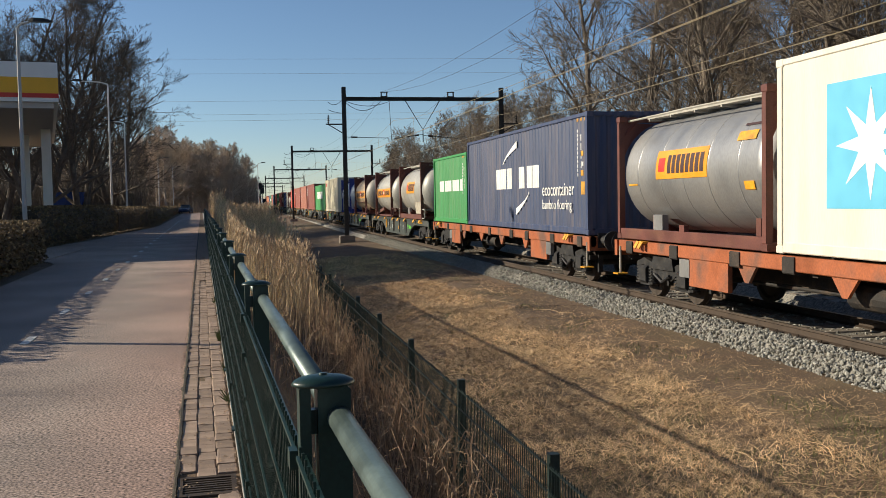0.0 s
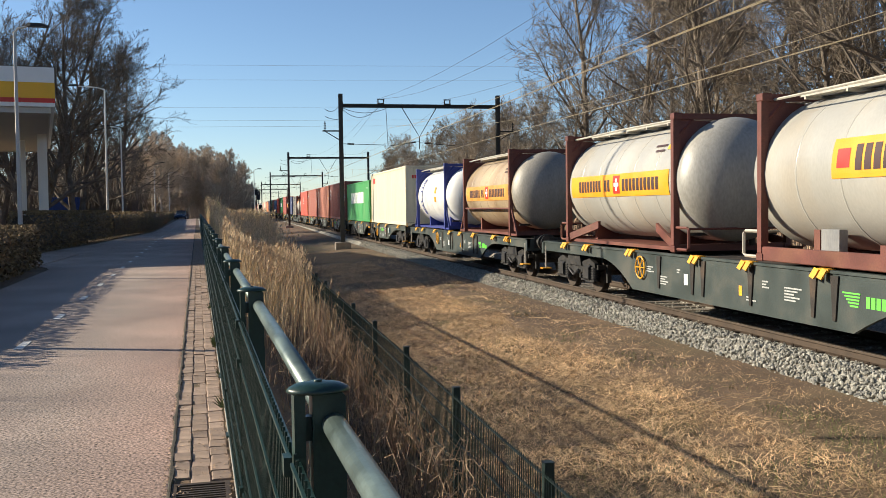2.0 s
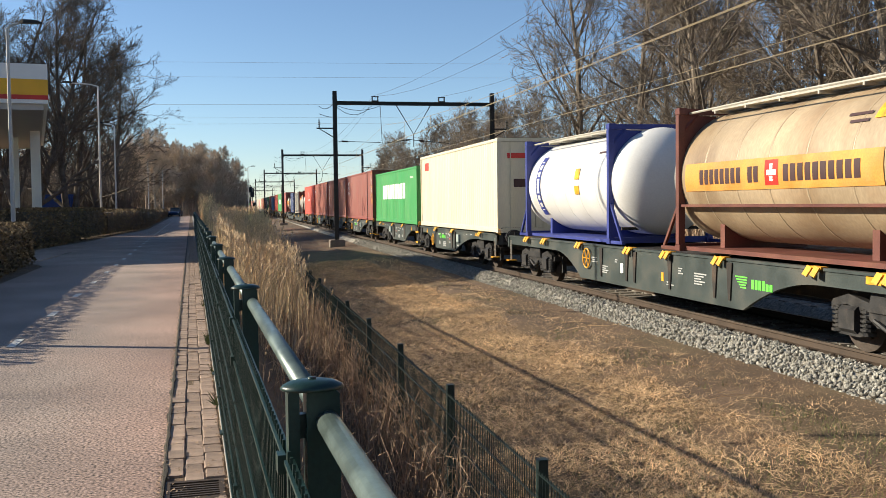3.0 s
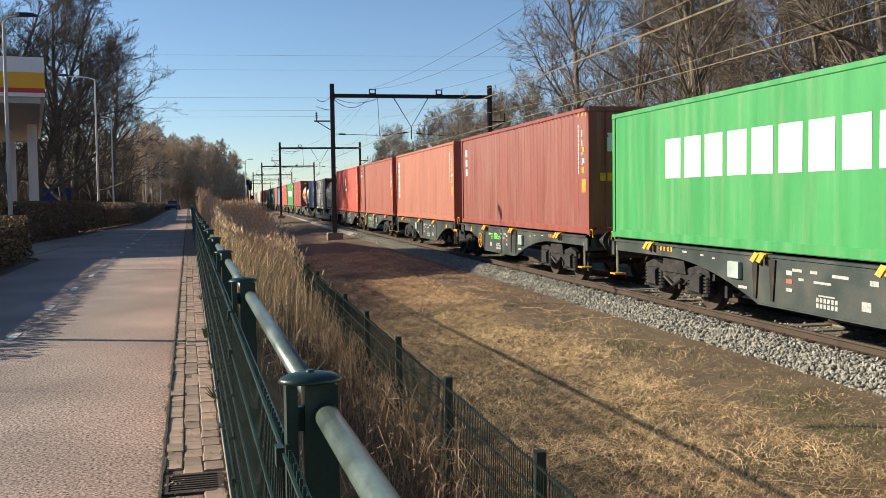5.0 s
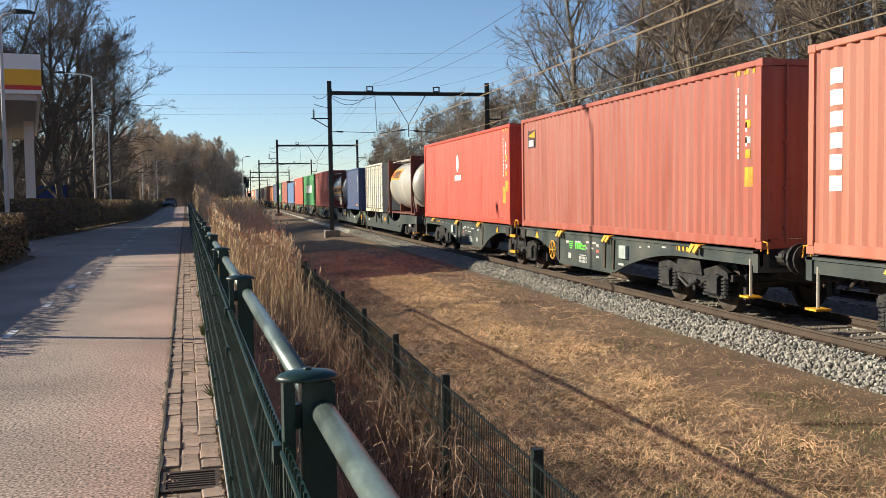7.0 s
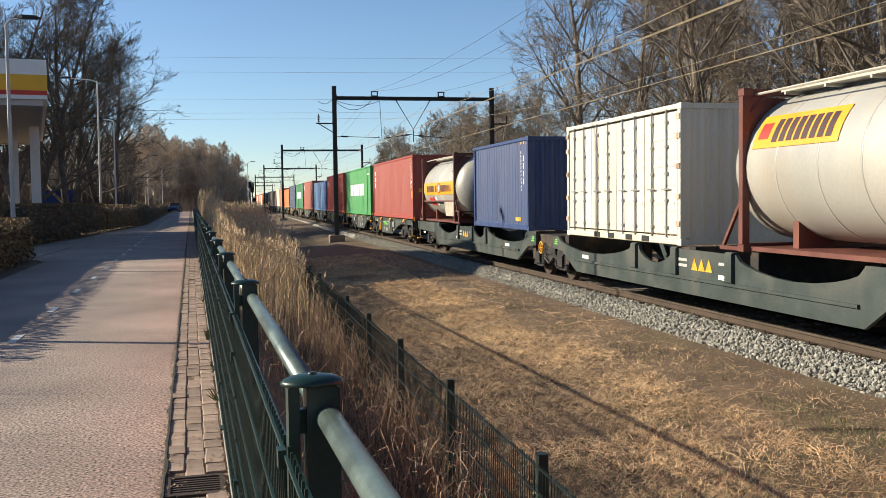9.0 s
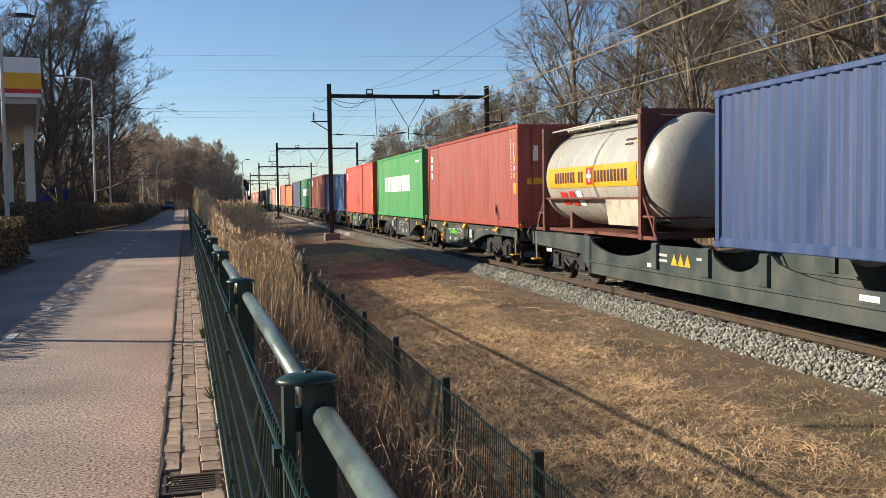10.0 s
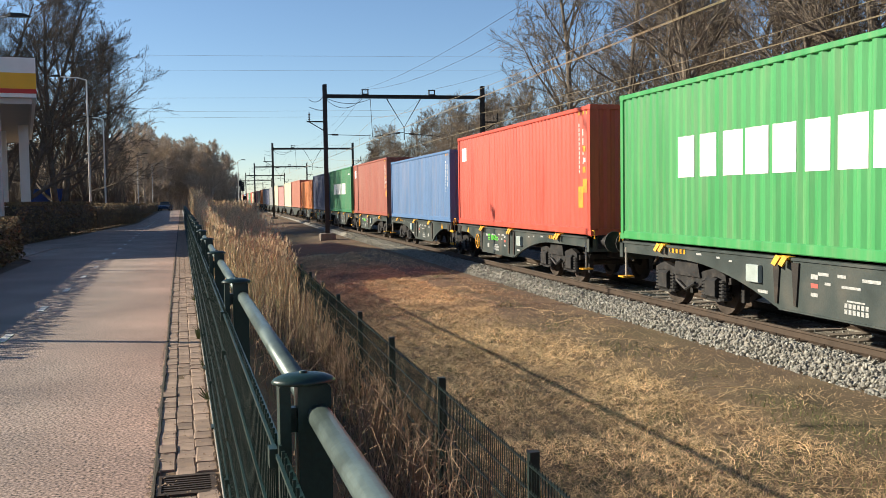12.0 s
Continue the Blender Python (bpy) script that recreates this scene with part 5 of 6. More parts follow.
def word_on_barrel(y_far, y_near, z0, z1, count, mt="ink", gap=0.28, skip=()):
    w = (y_far - y_near) / count
    return [("lettering", y_far - k * w - w * (1 - gap), y_far - k * w, z0, z1, mt) for k in range(count) if k not in skip]


PANEL = [("band_label", 2.06, 4.18, 1.22, 1.76, "panel_orange"), ("emblem", 3.78, 4.06, 1.36, 1.62, "ink_red")] + word_on_barrel(3.66, 2.14, 1.32, 1.66, 8)
BAND = [("band_label", 0.35, 5.75, 1.08, 1.56, "panel_orange"), ("emblem", 2.74, 3.10, 1.14, 1.52, "ink_red"), ("emblem", 2.88, 2.97, 1.20, 1.46, "ink_white"), ("emblem", 2.79, 3.05, 1.29, 1.37, "ink_white")] \
    + word_on_barrel(5.20, 3.25, 1.19, 1.44, 11, skip=(8,)) + word_on_barrel(2.6, 0.75, 1.19, 1.44, 10)
SMALL = [("warning_plate", 0.35, 0.75, 1.95, 2.15, "yellow_part"), ("lettering", 0.85, 1.35, 2.02, 2.06, "ink"), ("lettering", 0.85, 1.25, 1.92, 1.96, "ink")]
HAZARD = [("hazard_plate", 4.55, 5.0, 0.68, 0.98, "ink_red"), ("hazard_plate", 4.05, 4.38, 0.66, 1.0, "ink_red"), ("hazard_plate", 3.55, 3.88, 0.66, 1.0, "ink_white")]

# -- wagons --
WHEEL_R = 0.46


def wheelset():
    g = Geo()
    for x, d in ((-0.75, -1), (0.75, 1)):
        prof = [(x + 0.067 * d, 0.20), (x + 0.067 * d, WHEEL_R - 0.06), (x + 0.067 * d, WHEEL_R - 0.004), (x - 0.035 * d, WHEEL_R), (x - 0.04 * d, WHEEL_R + 0.028), (x - 0.067 * d, WHEEL_R + 0.028),
                (x - 0.067 * d, WHEEL_R - 0.06), (x - 0.02 * d, WHEEL_R - 0.10), (x - 0.03 * d, 0.12), (x + 0.1 * d, 0.11), (x + 0.1 * d, 0.02)]
        seg = 20
        g.loft([[(px, r * math.cos(2 * math.pi * k / seg), r * math.sin(2 * math.pi * k / seg)) for k in range(seg)] for px, r in prof])
        for k in range(6):
            a = 2 * math.pi * k / 6
            g.box(-0.02, 0.02, -0.02, 0.02, -0.02, 0.02, Matrix.Translation((x + 0.075 * d, 0.28 * math.cos(a), 0.28 * math.sin(a))))
    g.tube([(-1.0, 0, 0), (1.0, 0, 0)], 0.075, 12)
    return g.mesh("wheelset", None, False)


def bogie_frame():
    """Pressed side frames, axle boxes, coil springs and brake gear; the pivot is at the origin, heights over the rail."""
    g = Geo()
    for x in (-1.0, 1.0):
        side = [(-1.32, 0.60), (-1.30, 0.70), (-0.95, 0.80), (-0.55, 0.72), (-0.30, 0.62), (0.30, 0.62), (0.55, 0.72), (0.95, 0.80), (1.30, 0.70), (1.32, 0.60),
                (0.98, 0.66), (0.62, 0.56), (0.34, 0.40), (-0.34, 0.40), (-0.62, 0.56), (-0.98, 0.66)]
        g.prism(side, x - 0.05, x + 0.05)
        g.prism([(-0.5, 0.60), (0.5, 0.60), (0.42, 0.86), (-0.42, 0.86)], x - 0.09, x + 0.02)
        for y in (-0.9, 0.9):
            g.bevel_box(x - 0.12, x + 0.12, y - 0.17, y + 0.17, 0.28, 0.64, 0.05)
            g.tube([(x - 0.16 * (1 if x < 0 else -1), y, 0.46), (x + 0.16 * (-1 if x < 0 else 1), y, 0.46)], 0.14, 12)
            for dy in (-0.30, 0.30):
                g.tube([(x, y + dy, 0.30), (x, y + dy, 0.62)], 0.07, 8)
                for k in range(5):
                    zz = 0.33 + k * 0.06
                    ring = [(x + 0.10 * math.cos(2 * math.pi * j / 10), y + dy + 0.10 * math.sin(2 * math.pi * j / 10)) for j in range(10)]
                    g.loft([[(a, b, zz) for a, b in ring], [(a, b, zz + 0.032) for a, b in ring]], caps=True)
                g.tube([(x, y + dy, 0.27), (x, y + dy, 0.31)], 0.115, 10)
            g.prism([(y - 0.40, 0.29), (y - 0.2, 0.24), (y + 0.2, 0.24), (y + 0.40, 0.29), (y + 0.2, 0.30), (y - 0.2, 0.30)], x - 0.06, x + 0.04)
        g.tube([(x * 1.1, -0.35, 0.5), (x * 1.1, 0.0, 0.36), (x * 1.1, 0.35, 0.5)], 0.03, 6)
    g.box(-1.0, 1.0, -0.28, 0.28, 0.58, 0.86)
    for y in (-1.35, 1.35):
        g.box(-1.0, 1.0, y - 0.05, y + 0.05, 0.55, 0.66)
    for y in (-0.36, 0.36, -1.42, 1.42):
        for x in (-0.75, 0.75):
            g.box(x - 0.05, x + 0.05, y - 0.05, y + 0.05, 0.25, 0.66)
    return g


def bogie(w, y, spin):
    b = part("bogie", cached("bogie", bogie_frame), M["bogie"], w, "grimy grey-brown bogie with coil springs", at=pose(0, y, 0))
    for dy in (-0.9, 0.9):
        ws = part("wheelset", cached("wheelset", wheelset), M["wheel"], b, "dark steel wheelset", at=pose(0, dy, WHEEL_R))
        if spin:
            WHEELS.append((ws, dy))
    return b


def buffer_geo():
    g = Geo().tube([(0, 0, 0), (0, -0.28, 0)], [0.13, 0.12], 12).tube([(0, -0.28, 0), (0, -0.52, 0)], 0.085, 12).tube([(0, -0.52, 0), (0, -0.56, 0)], [0.235, 0.23], 14)
    return g.box(-0.17, 0.17, -0.03, 0.0, -0.17, 0.17)


def ring_wheel(r=0.22):
    g = Geo()
    g.tube([(0, r * math.cos(2 * math.pi * k / 16), r * math.sin(2 * math.pi * k / 16)) for k in range(17)], 0.018, 6, False)
    for k in range(3):
        a = math.pi * k / 3
        g.tube([(0, -r * math.cos(a), -r * math.sin(a)), (0, r * math.cos(a), r * math.sin(a))], 0.012, 5)
    return g


def ends(w, half, material, handles=False):
    """Buffer beams, buffers, hook and hoses; heights over the rail."""
    for d in (-1, 1):
        y = d * half
        part("buffer_beam", Geo().box(-1.25, 1.25, min(y, y - d * 0.14), max(y, y - d * 0.14), 0.80, 1.13), material, w)
        for x in (-0.875, 0.875):
            part("buffer", cached("buffer", buffer_geo), M["bogie"], w, "greasy steel buffer", at=pose(x, y, 1.04, 0, 0, 0 if d < 0 else 180))
        g = Geo().tube([(0, y, 1.04), (0, y + d * 0.30, 1.02), (0, y + d * 0.38, 1.1)], 0.04, 6)
        g.tube([(0.32, y, 0.95), (0.36, y + d * 0.2, 0.7), (0.34, y + d * 0.36, 0.55)], 0.028, 6)
        g.tube([(-0.32, y, 0.95), (-0.36, y + d * 0.2, 0.68), (-0.34, y + d * 0.36, 0.6)], 0.028, 6)
        part("coupling", g, M["under"], w, "screw coupling with air hoses")
        for x in (-1.22, 1.22):
            st = part("step_bracket", Geo().tube([(x, y - d * 0.25, 1.0), (x, y - d * 0.25, 0.42)], 0.024, 6), M["walkway"], w)
            if handles:
                part("grab_handle", Geo().tube([(x * 0.97, y - d * 0.02, 1.05), (x * 0.97, y - d * 0.02, 1.24), (x * 0.97, y + d * 0.04, 1.28), (x * 0.97, y + d * 0.15, 1.27), (x * 0.97, y + d * 0.18, 1.10)], 0.014, 6), M["yellow_part"], w, "yellow bent grab handle")
            part("step", Geo().box(x - 0.12, x + 0.12, y - d * 0.25 - 0.13, y - d * 0.25 + 0.13, 0.40, 0.43), M["yellow_part"], st, "yellow footstep")


def flap():
    g = Geo()
    for y in (-0.09, 0.09):
        g.box(-0.012, 0.012, -0.065, 0.065, -0.15, 0.0, Matrix.Translation((-0.06, y, 0.02)) @ Euler((0.25, 0.45, 0)).to_matrix().to_4x4())
    return g.box(-0.06, 0.06, -0.16, 0.16, -0.02, 0.025)


def belly(y0, y1, low0, low1, run0, run1, depth, end_depth):
    """Outline of a side sill, (y, z over the rail), deep between low0 and low1, with curved flanks up to both ends."""
    top = 1.12
    out = [(y0, top), (y1, top), (y1, top - end_depth)]
    for k in range(9):
        u = 1 - k / 8
        out.append((low1 + run1 * u, top - end_depth - (depth - end_depth) * (1 - u) ** 1.9))
    for k in range(9):
        u = k / 8
        out.append((low0 - run0 * u, top - end_depth - (depth - end_depth) * (1 - u) ** 1.9))
    return out + [(y0, top - end_depth)]


def slot(y, x):
    """A tapered open recess of the sill, its shade drawn as a dark raised shape."""
    return Geo().prism([(y - 0.09, 1.06), (y + 0.09, 1.06), (y + 0.03, 0.44), (y - 0.03, 0.44)], x - 0.025, x + 0.025)


def wagon_marks(w, y0, y1, z, brand):
    """White stencilled fields and the green haulier's mark, as plain bars."""
    def block(y, zz, ww, rows2, gap=0.045):
        for k in range(rows2):
            cut = ww * (0.55 + 0.45 * ((k * 7 + int(abs(y) * 10)) % 5) / 4)
            part("stencil", Geo().box(-1.226, -1.22, y + ww - cut, y + ww, zz + gap * k, zz + gap * k + 0.022), M["stencil"], w, "pale stencilled line")

    for y, zz, ww, n2 in ((y0 + 0.1, z + 0.16, 0.45, 5), (y0 + 0.95, z + 0.30, 0.22, 3), (y0 + 1.35, z + 0.06, 0.30, 2), (y1 - 0.6, z + 0.28, 0.4, 3), (y1 - 1.25, z + 0.08, 0.42, 4), (y1 - 1.7, z + 0.34, 0.14, 2)):
        block(y, zz, ww, n2)
    part("stencil", Geo().box(-1.226, -1.22, y0 + 1.78, y0 + 1.88, z + 0.12, z + 0.28), M["yellow_part"], w)
    part("notice", Geo().box(-1.226, -1.22, y1 - 2.0, y1 - 1.86, z + 0.14, z + 0.34), M["ink_white"], w)
    for k in range(5):
        part("haulier_mark", Geo().box(-1.226, -1.22, brand + 0.36 + 0.01 * k, brand + 0.74 - 0.04 * k, z + 0.39 - 0.042 * k, z + 0.412 - 0.042 * k), M["ink_green"], w, "green bar of the haulier's mark")
    for k in range(6):
        part("haulier_mark", Geo().box(-1.226, -1.22, brand + 0.16 - 0.105 * k, brand + 0.24 - 0.105 * k, z + 0.23, z + (0.38 if k in (0, 1, 2, 3) else 0.34)), M["ink_green"], w, "green bar of the haulier's mark")


def wagon(s_mid, kind, spin=True, label=""):
    """A container wagon; y = 0 is its middle."""
    half, pivot = 9.35, 7.3
    w = thing("container_wagon", label or "dark green-grey flat container wagon with fish-bellied sides", "railway wagon", group="wagons of the train")
    if kind == "orange":
        sm = M["wagon_orange"]
        for x in (-1.15, 1.15):
            part("side_sill", Geo().bevel_box(x - 0.06, x + 0.06, -half, half, 0.90, 1.13, 0.015), sm, w, "rust-stained orange side sill")
            for y in (-5.2, 5.2):
                part("side_panel", Geo().bevel_box(x - 0.04, x + 0.04, y - 0.72, y + 0.72, 0.40, 0.905, 0.01), sm, w, "orange painted steel panel")
            for y in (-3.9, -1.3, 1.3, 3.9):
                part("gusset", Geo().prism([(y - 0.3, 0.9), (y + 0.3, 0.9), (y + 0.06, 0.62), (y - 0.06, 0.62)], x - 0.025, x + 0.025), sm, w)
            for y in (-8.6, -6.5, -4.2, -2.6, 0.0, 2.6, 4.2, 6.5, 8.6):
                part("bracket", Geo().bevel_box(x - 0.085, x + 0.085, y - 0.16, y + 0.16, 0.86, 1.12, 0.02), M["under"], w, "dark steel container bracket")
            for y in (-7.9, 7.9):
                part("twist_lock_flap", cached("flap", flap), M["yellow_part"], w, "yellow folding twist-lock flap", at=pose(x * 1.07, y, 1.12))
            for y in (-6.1, 6.1):
                part("plate", Geo().box(x - 0.05, x + 0.05, y - 0.2, y + 0.2, 0.55, 0.88), M["tank_grey"], w, "grey equipment box")
        part("centre_beam", Geo().bevel_box(-0.32, 0.32, -half + 0.2, half - 0.2, 0.55, 1.10, 0.02), M["under"], w)
        for y in [-8.3 + 2.08 * k for k in range(9)]:
            part("cross_beam", Geo().box(-1.1, 1.1, y - 0.07, y + 0.07, 0.84, 1.08), M["under"], w)
        part("air_tank", Geo().tube([(-0.75, 0.4, 0.62), (-0.75, 1.6, 0.62)], 0.2, 14), M["under"], w, "grimy cylindrical air tank")
        part("brake_rod", Geo().tube([(-0.6, -5, 0.6), (-0.6, 5, 0.55)], 0.03, 6).tube([(0.6, -5, 0.6), (0.6, 5, 0.55)], 0.03, 6), M["under"], w)
    else:
        sm = M["wagon_green"]
        out = belly(-half, half, -3.9, 3.4, 2.0, 1.8, 0.80, 0.24)
        for x in (-1.19, 1.19):
            part("side_sill", Geo().prism(out, x - 0.03, x + 0.03).box(x - 0.06, x + 0.06, -half, half, 1.09, 1.13), sm, w)
            # open recesses in the sill, their shade painted as dark tapered pieces
            for y in (-3.5, -3.0, -1.3, 0.3, 0.7, 2.1):
                part("rib", slot(y, x * 1.025), M["under"], w, "tapered sill recess, its shade drawn dark")
        part("centre_beam", Geo().bevel_box(-0.35, 0.35, -half + 0.2, half - 0.2, 0.55, 1.06, 0.02), M["under"], w)
        part("deck", Geo().box(-1.15, 1.15, -half + 0.15, half - 0.15, 1.02, 1.09), M["under"], w)
        for y in (-7.4, -5.9, -3.25, -1.25, 0.5, 3.35, 5.9, 7.4):
            part("twist_lock_flap", cached("flap", flap), M["yellow_part"], w, "yellow folding twist-lock flap", at=pose(-1.22, y, 1.12))
        part("brake_wheel", cached("ring_wheel", ring_wheel), M["yellow_part"], w, "yellow hand brake wheel", at=pose(-1.27, 2.9, 0.80))
        wagon_marks(w, -2.8, 2.9, 0.45, -4.4)
        part("hazard_panel", Geo().box(-1.226, -1.22, -half + 1.7, -half + 2.4, 0.98, 1.08), M["yellow_part"], w, "black and yellow hazard panel")
    bogie(w, -pivot, spin)
    bogie(w, pivot, spin)
    ends(w, half, M["wagon_green"] if kind != "orange" else M["wagon_orange"])
    rolls(w, s_mid, RAIL_Z)
    return w


def twin_wagon(joint, gap, spin=True, detail=True):
    """Two short container units on three bogies; y = 0 is the joint between them."""
    w = thing("articulated_wagon", "dark green-grey articulated container wagon with curved side sills", "railway wagon", group="wagons of the train")
    sm = M["wagon_green"]
    for e in (-1, 1):
        mid = e * (gap / 2 + 6.095)          # e points to the buffered end
        lo, hi = sorted((mid + e * 6.05, e * (gap / 2 - 0.12)))
        runs = (2.2, 3.1) if e > 0 else (3.1, 2.2)
        low = (mid - 3.0, mid + 0.3) if e > 0 else (mid - 0.3, mid + 3.0)
        for x in (-1.19, 1.19):
            part("side_sill", Geo().prism(belly(lo, hi, low[0], low[1], runs[0], runs[1], 0.77, 0.22), x - 0.03, x + 0.03).box(x - 0.06, x + 0.06, lo, hi, 1.09, 1.13).box(x - 0.05, x + 0.05, low[0], low[1], 0.35, 0.375), sm, w)
        part("centre_beam", Geo().bevel_box(-0.35, 0.35, min(mid + e * 5.9, e * 0.3), max(mid + e * 5.9, e * 0.3), 0.60, 1.06, 0.02), M["under"], w)
        part("deck", Geo().box(-1.15, 1.15, lo + 0.1, hi - 0.1, 1.02, 1.09), M["under"], w)
        bogie(w, mid + e * 3.47, spin)
        if not detail:
            continue
        # dark pieces stand for the shade inside the sill's open recesses
        for y in (0.36, -0.12, -3.05):
            part("rib", slot(mid + e * y, -1.222), M["under"], w, "tapered sill recess, its shade drawn dark")
        for y in (4.1, 0.15, -2.8):
            part("twist_lock_flap", cached("flap", flap), M["yellow_part"], w, "yellow folding twist-lock flap", at=pose(-1.22, mid + e * y, 1.12))
        part("hazard_panel", Geo().box(-1.226, -1.22, mid + e * 3.55 - 0.3, mid + e * 3.55 + 0.3, 1.00, 1.08), M["yellow_part"], w, "black and yellow hazard panel")
        for k in range(4):
            part("hazard_stripe", Geo().box(-1.229, -1.2265, mid + e * 3.55 - 0.24 + 0.15 * k, mid + e * 3.55 - 0.17 + 0.15 * k, 1.002, 1.078), M["black"], w)
        part("document_box", Geo().bevel_box(-1.29, -1.22, mid + e * 0.95 - 0.17, mid + e * 0.95 + 0.17, 0.70, 0.97, 0.012), M["sill_box"], w, "pale green-grey equipment box")
        part("warning_triangle", Geo().prism([(mid - e * 4.75 - 0.14, 0.90), (mid - e * 4.75 + 0.14, 0.90), (mid - e * 4.75, 1.12 - 0.04)], -1.228, -1.222), M["yellow_part"], w, "yellow warning triangle")
        # stencilled fields: number line, weight table, small framed notices
        for y, z, ww, hh, mt in ((-0.75, 0.92, 0.30, 0.07, "stencil"), (-1.15, 0.92, 0.22, 0.07, "stencil"), (-1.75, 0.90, 0.45, 0.07, "stencil"), (-0.85, 0.80, 0.16, 0.06, "stencil"), (-1.35, 0.79, 0.50, 0.055, "stencil"),
                                 (-0.55, 0.86, 0.20, 0.11, "stencil"), (-0.55, 0.74, 0.20, 0.10, "sign_red"), (-0.55, 0.62, 0.20, 0.08, "stencil"), (-1.45, 0.62, 0.46, 0.035, "stencil"), (-2.45, 0.86, 0.22, 0.11, "stencil"),
                                 (-2.3, 0.52, 0.24, 0.20, "stencil"), (0.75, 0.55, 0.34, 0.075, "stencil"), (2.1, 0.99, 0.14, 0.05, "stencil"), (2.75, 1.01, 0.22, 0.055, "stencil"), (1.7, 0.96, 0.12, 0.045, "stencil")):
            part("stencil", Geo().box(-1.2255, -1.22, mid + e * y - ww * 0.4, mid + e * y + ww * 0.4, z, z + hh * 0.62), M[mt], w, "small painted notice")
        for k in range(6):
            for j in range(2):
                part("stencil", Geo().box(-1.2255, -1.22, mid - e * 1.45 - 0.25 + 0.085 * k, mid - e * 1.45 - 0.19 + 0.085 * k, 0.46 + 0.08 * j, 0.52 + 0.08 * j), M["stencil"], w)
        part("end_casting", Geo().prism([(e * gap / 2 + e * 0.02, 1.10), (e * (gap / 2 + 0.42), 1.10), (e * (gap / 2 + 0.34), 0.84), (e * gap / 2 + e * 0.10, 0.84)], -1.25, -1.2), M["under"], w, "dark steel corner bracket")
    part("joint", Geo().bevel_box(-0.75, 0.75, -gap / 2 - 0.3, gap / 2 + 0.3, 0.84, 1.08, 0.03).tube([(0, 0, 0.7), (0, 0, 1.12)], 0.22, 14), M["under"], w, "pivot joint over the middle bogie")
    bogie(w, 0, spin)
    if detail:
        ladder = part("ladder", Geo().tube([(-1.27, -0.28, 1.16), (-1.30, -0.28, 0.36)], 0.022, 6).tube([(-1.27, 0.22, 1.16), (-1.30, 0.22, 0.36)], 0.022, 6).tube([(-1.0, -0.28, 1.14), (-1.27, -0.28, 1.16)], 0.02, 6).tube([(-1.0, 0.22, 1.14), (-1.27, 0.22, 1.16)], 0.02, 6), M["under"], w, "dark steel step ladder")
        for z in (0.40, 0.84):
            part("rung", Geo().box(-1.34, -1.24, -0.28, 0.22, z, z + 0.07), M["yellow_part"], ladder, "yellow rung")
        part("grab_handle", Geo().tube([(-1.2, -0.15, 1.10), (-1.2, -0.15, 1.26), (-1.2, -0.10, 1.31), (-1.2, 0.10, 1.31), (-1.2, 0.15, 1.26), (-1.2, 0.15, 1.10)], 0.018, 6), M["yellow_part"], w, "yellow grab handle")
        part("brake_wheel", cached("ring_wheel", ring_wheel), M["yellow_part"], w, "yellow hand brake wheel", at=pose(-1.27, -(gap / 2 + 2.7), 0.66))
        y = -(gap / 2 + 6.095) + 2.2
        for k in range(4):
            part("haulier_mark", Geo().box(-1.2255, -1.22, y - 0.14 + 0.02 * k, y + 0.16 - 0.02 * k, 0.90 - 0.05 * k, 0.925 - 0.05 * k), M["ink_green"], w, "green bar of the haulier's mark")
        for k in range(6):
            part("haulier_mark", Geo().box(-1.2255, -1.22, y - 0.34 - 0.12 * k, y - 0.25 - 0.12 * k, 0.76, 0.91 if k < 4 else 0.87), M["ink_green"], w, "green bar of the haulier's mark")
    ends(w, gap / 2 + 12.145, sm, True)
    rolls(w, joint, RAIL_Z)
    return w


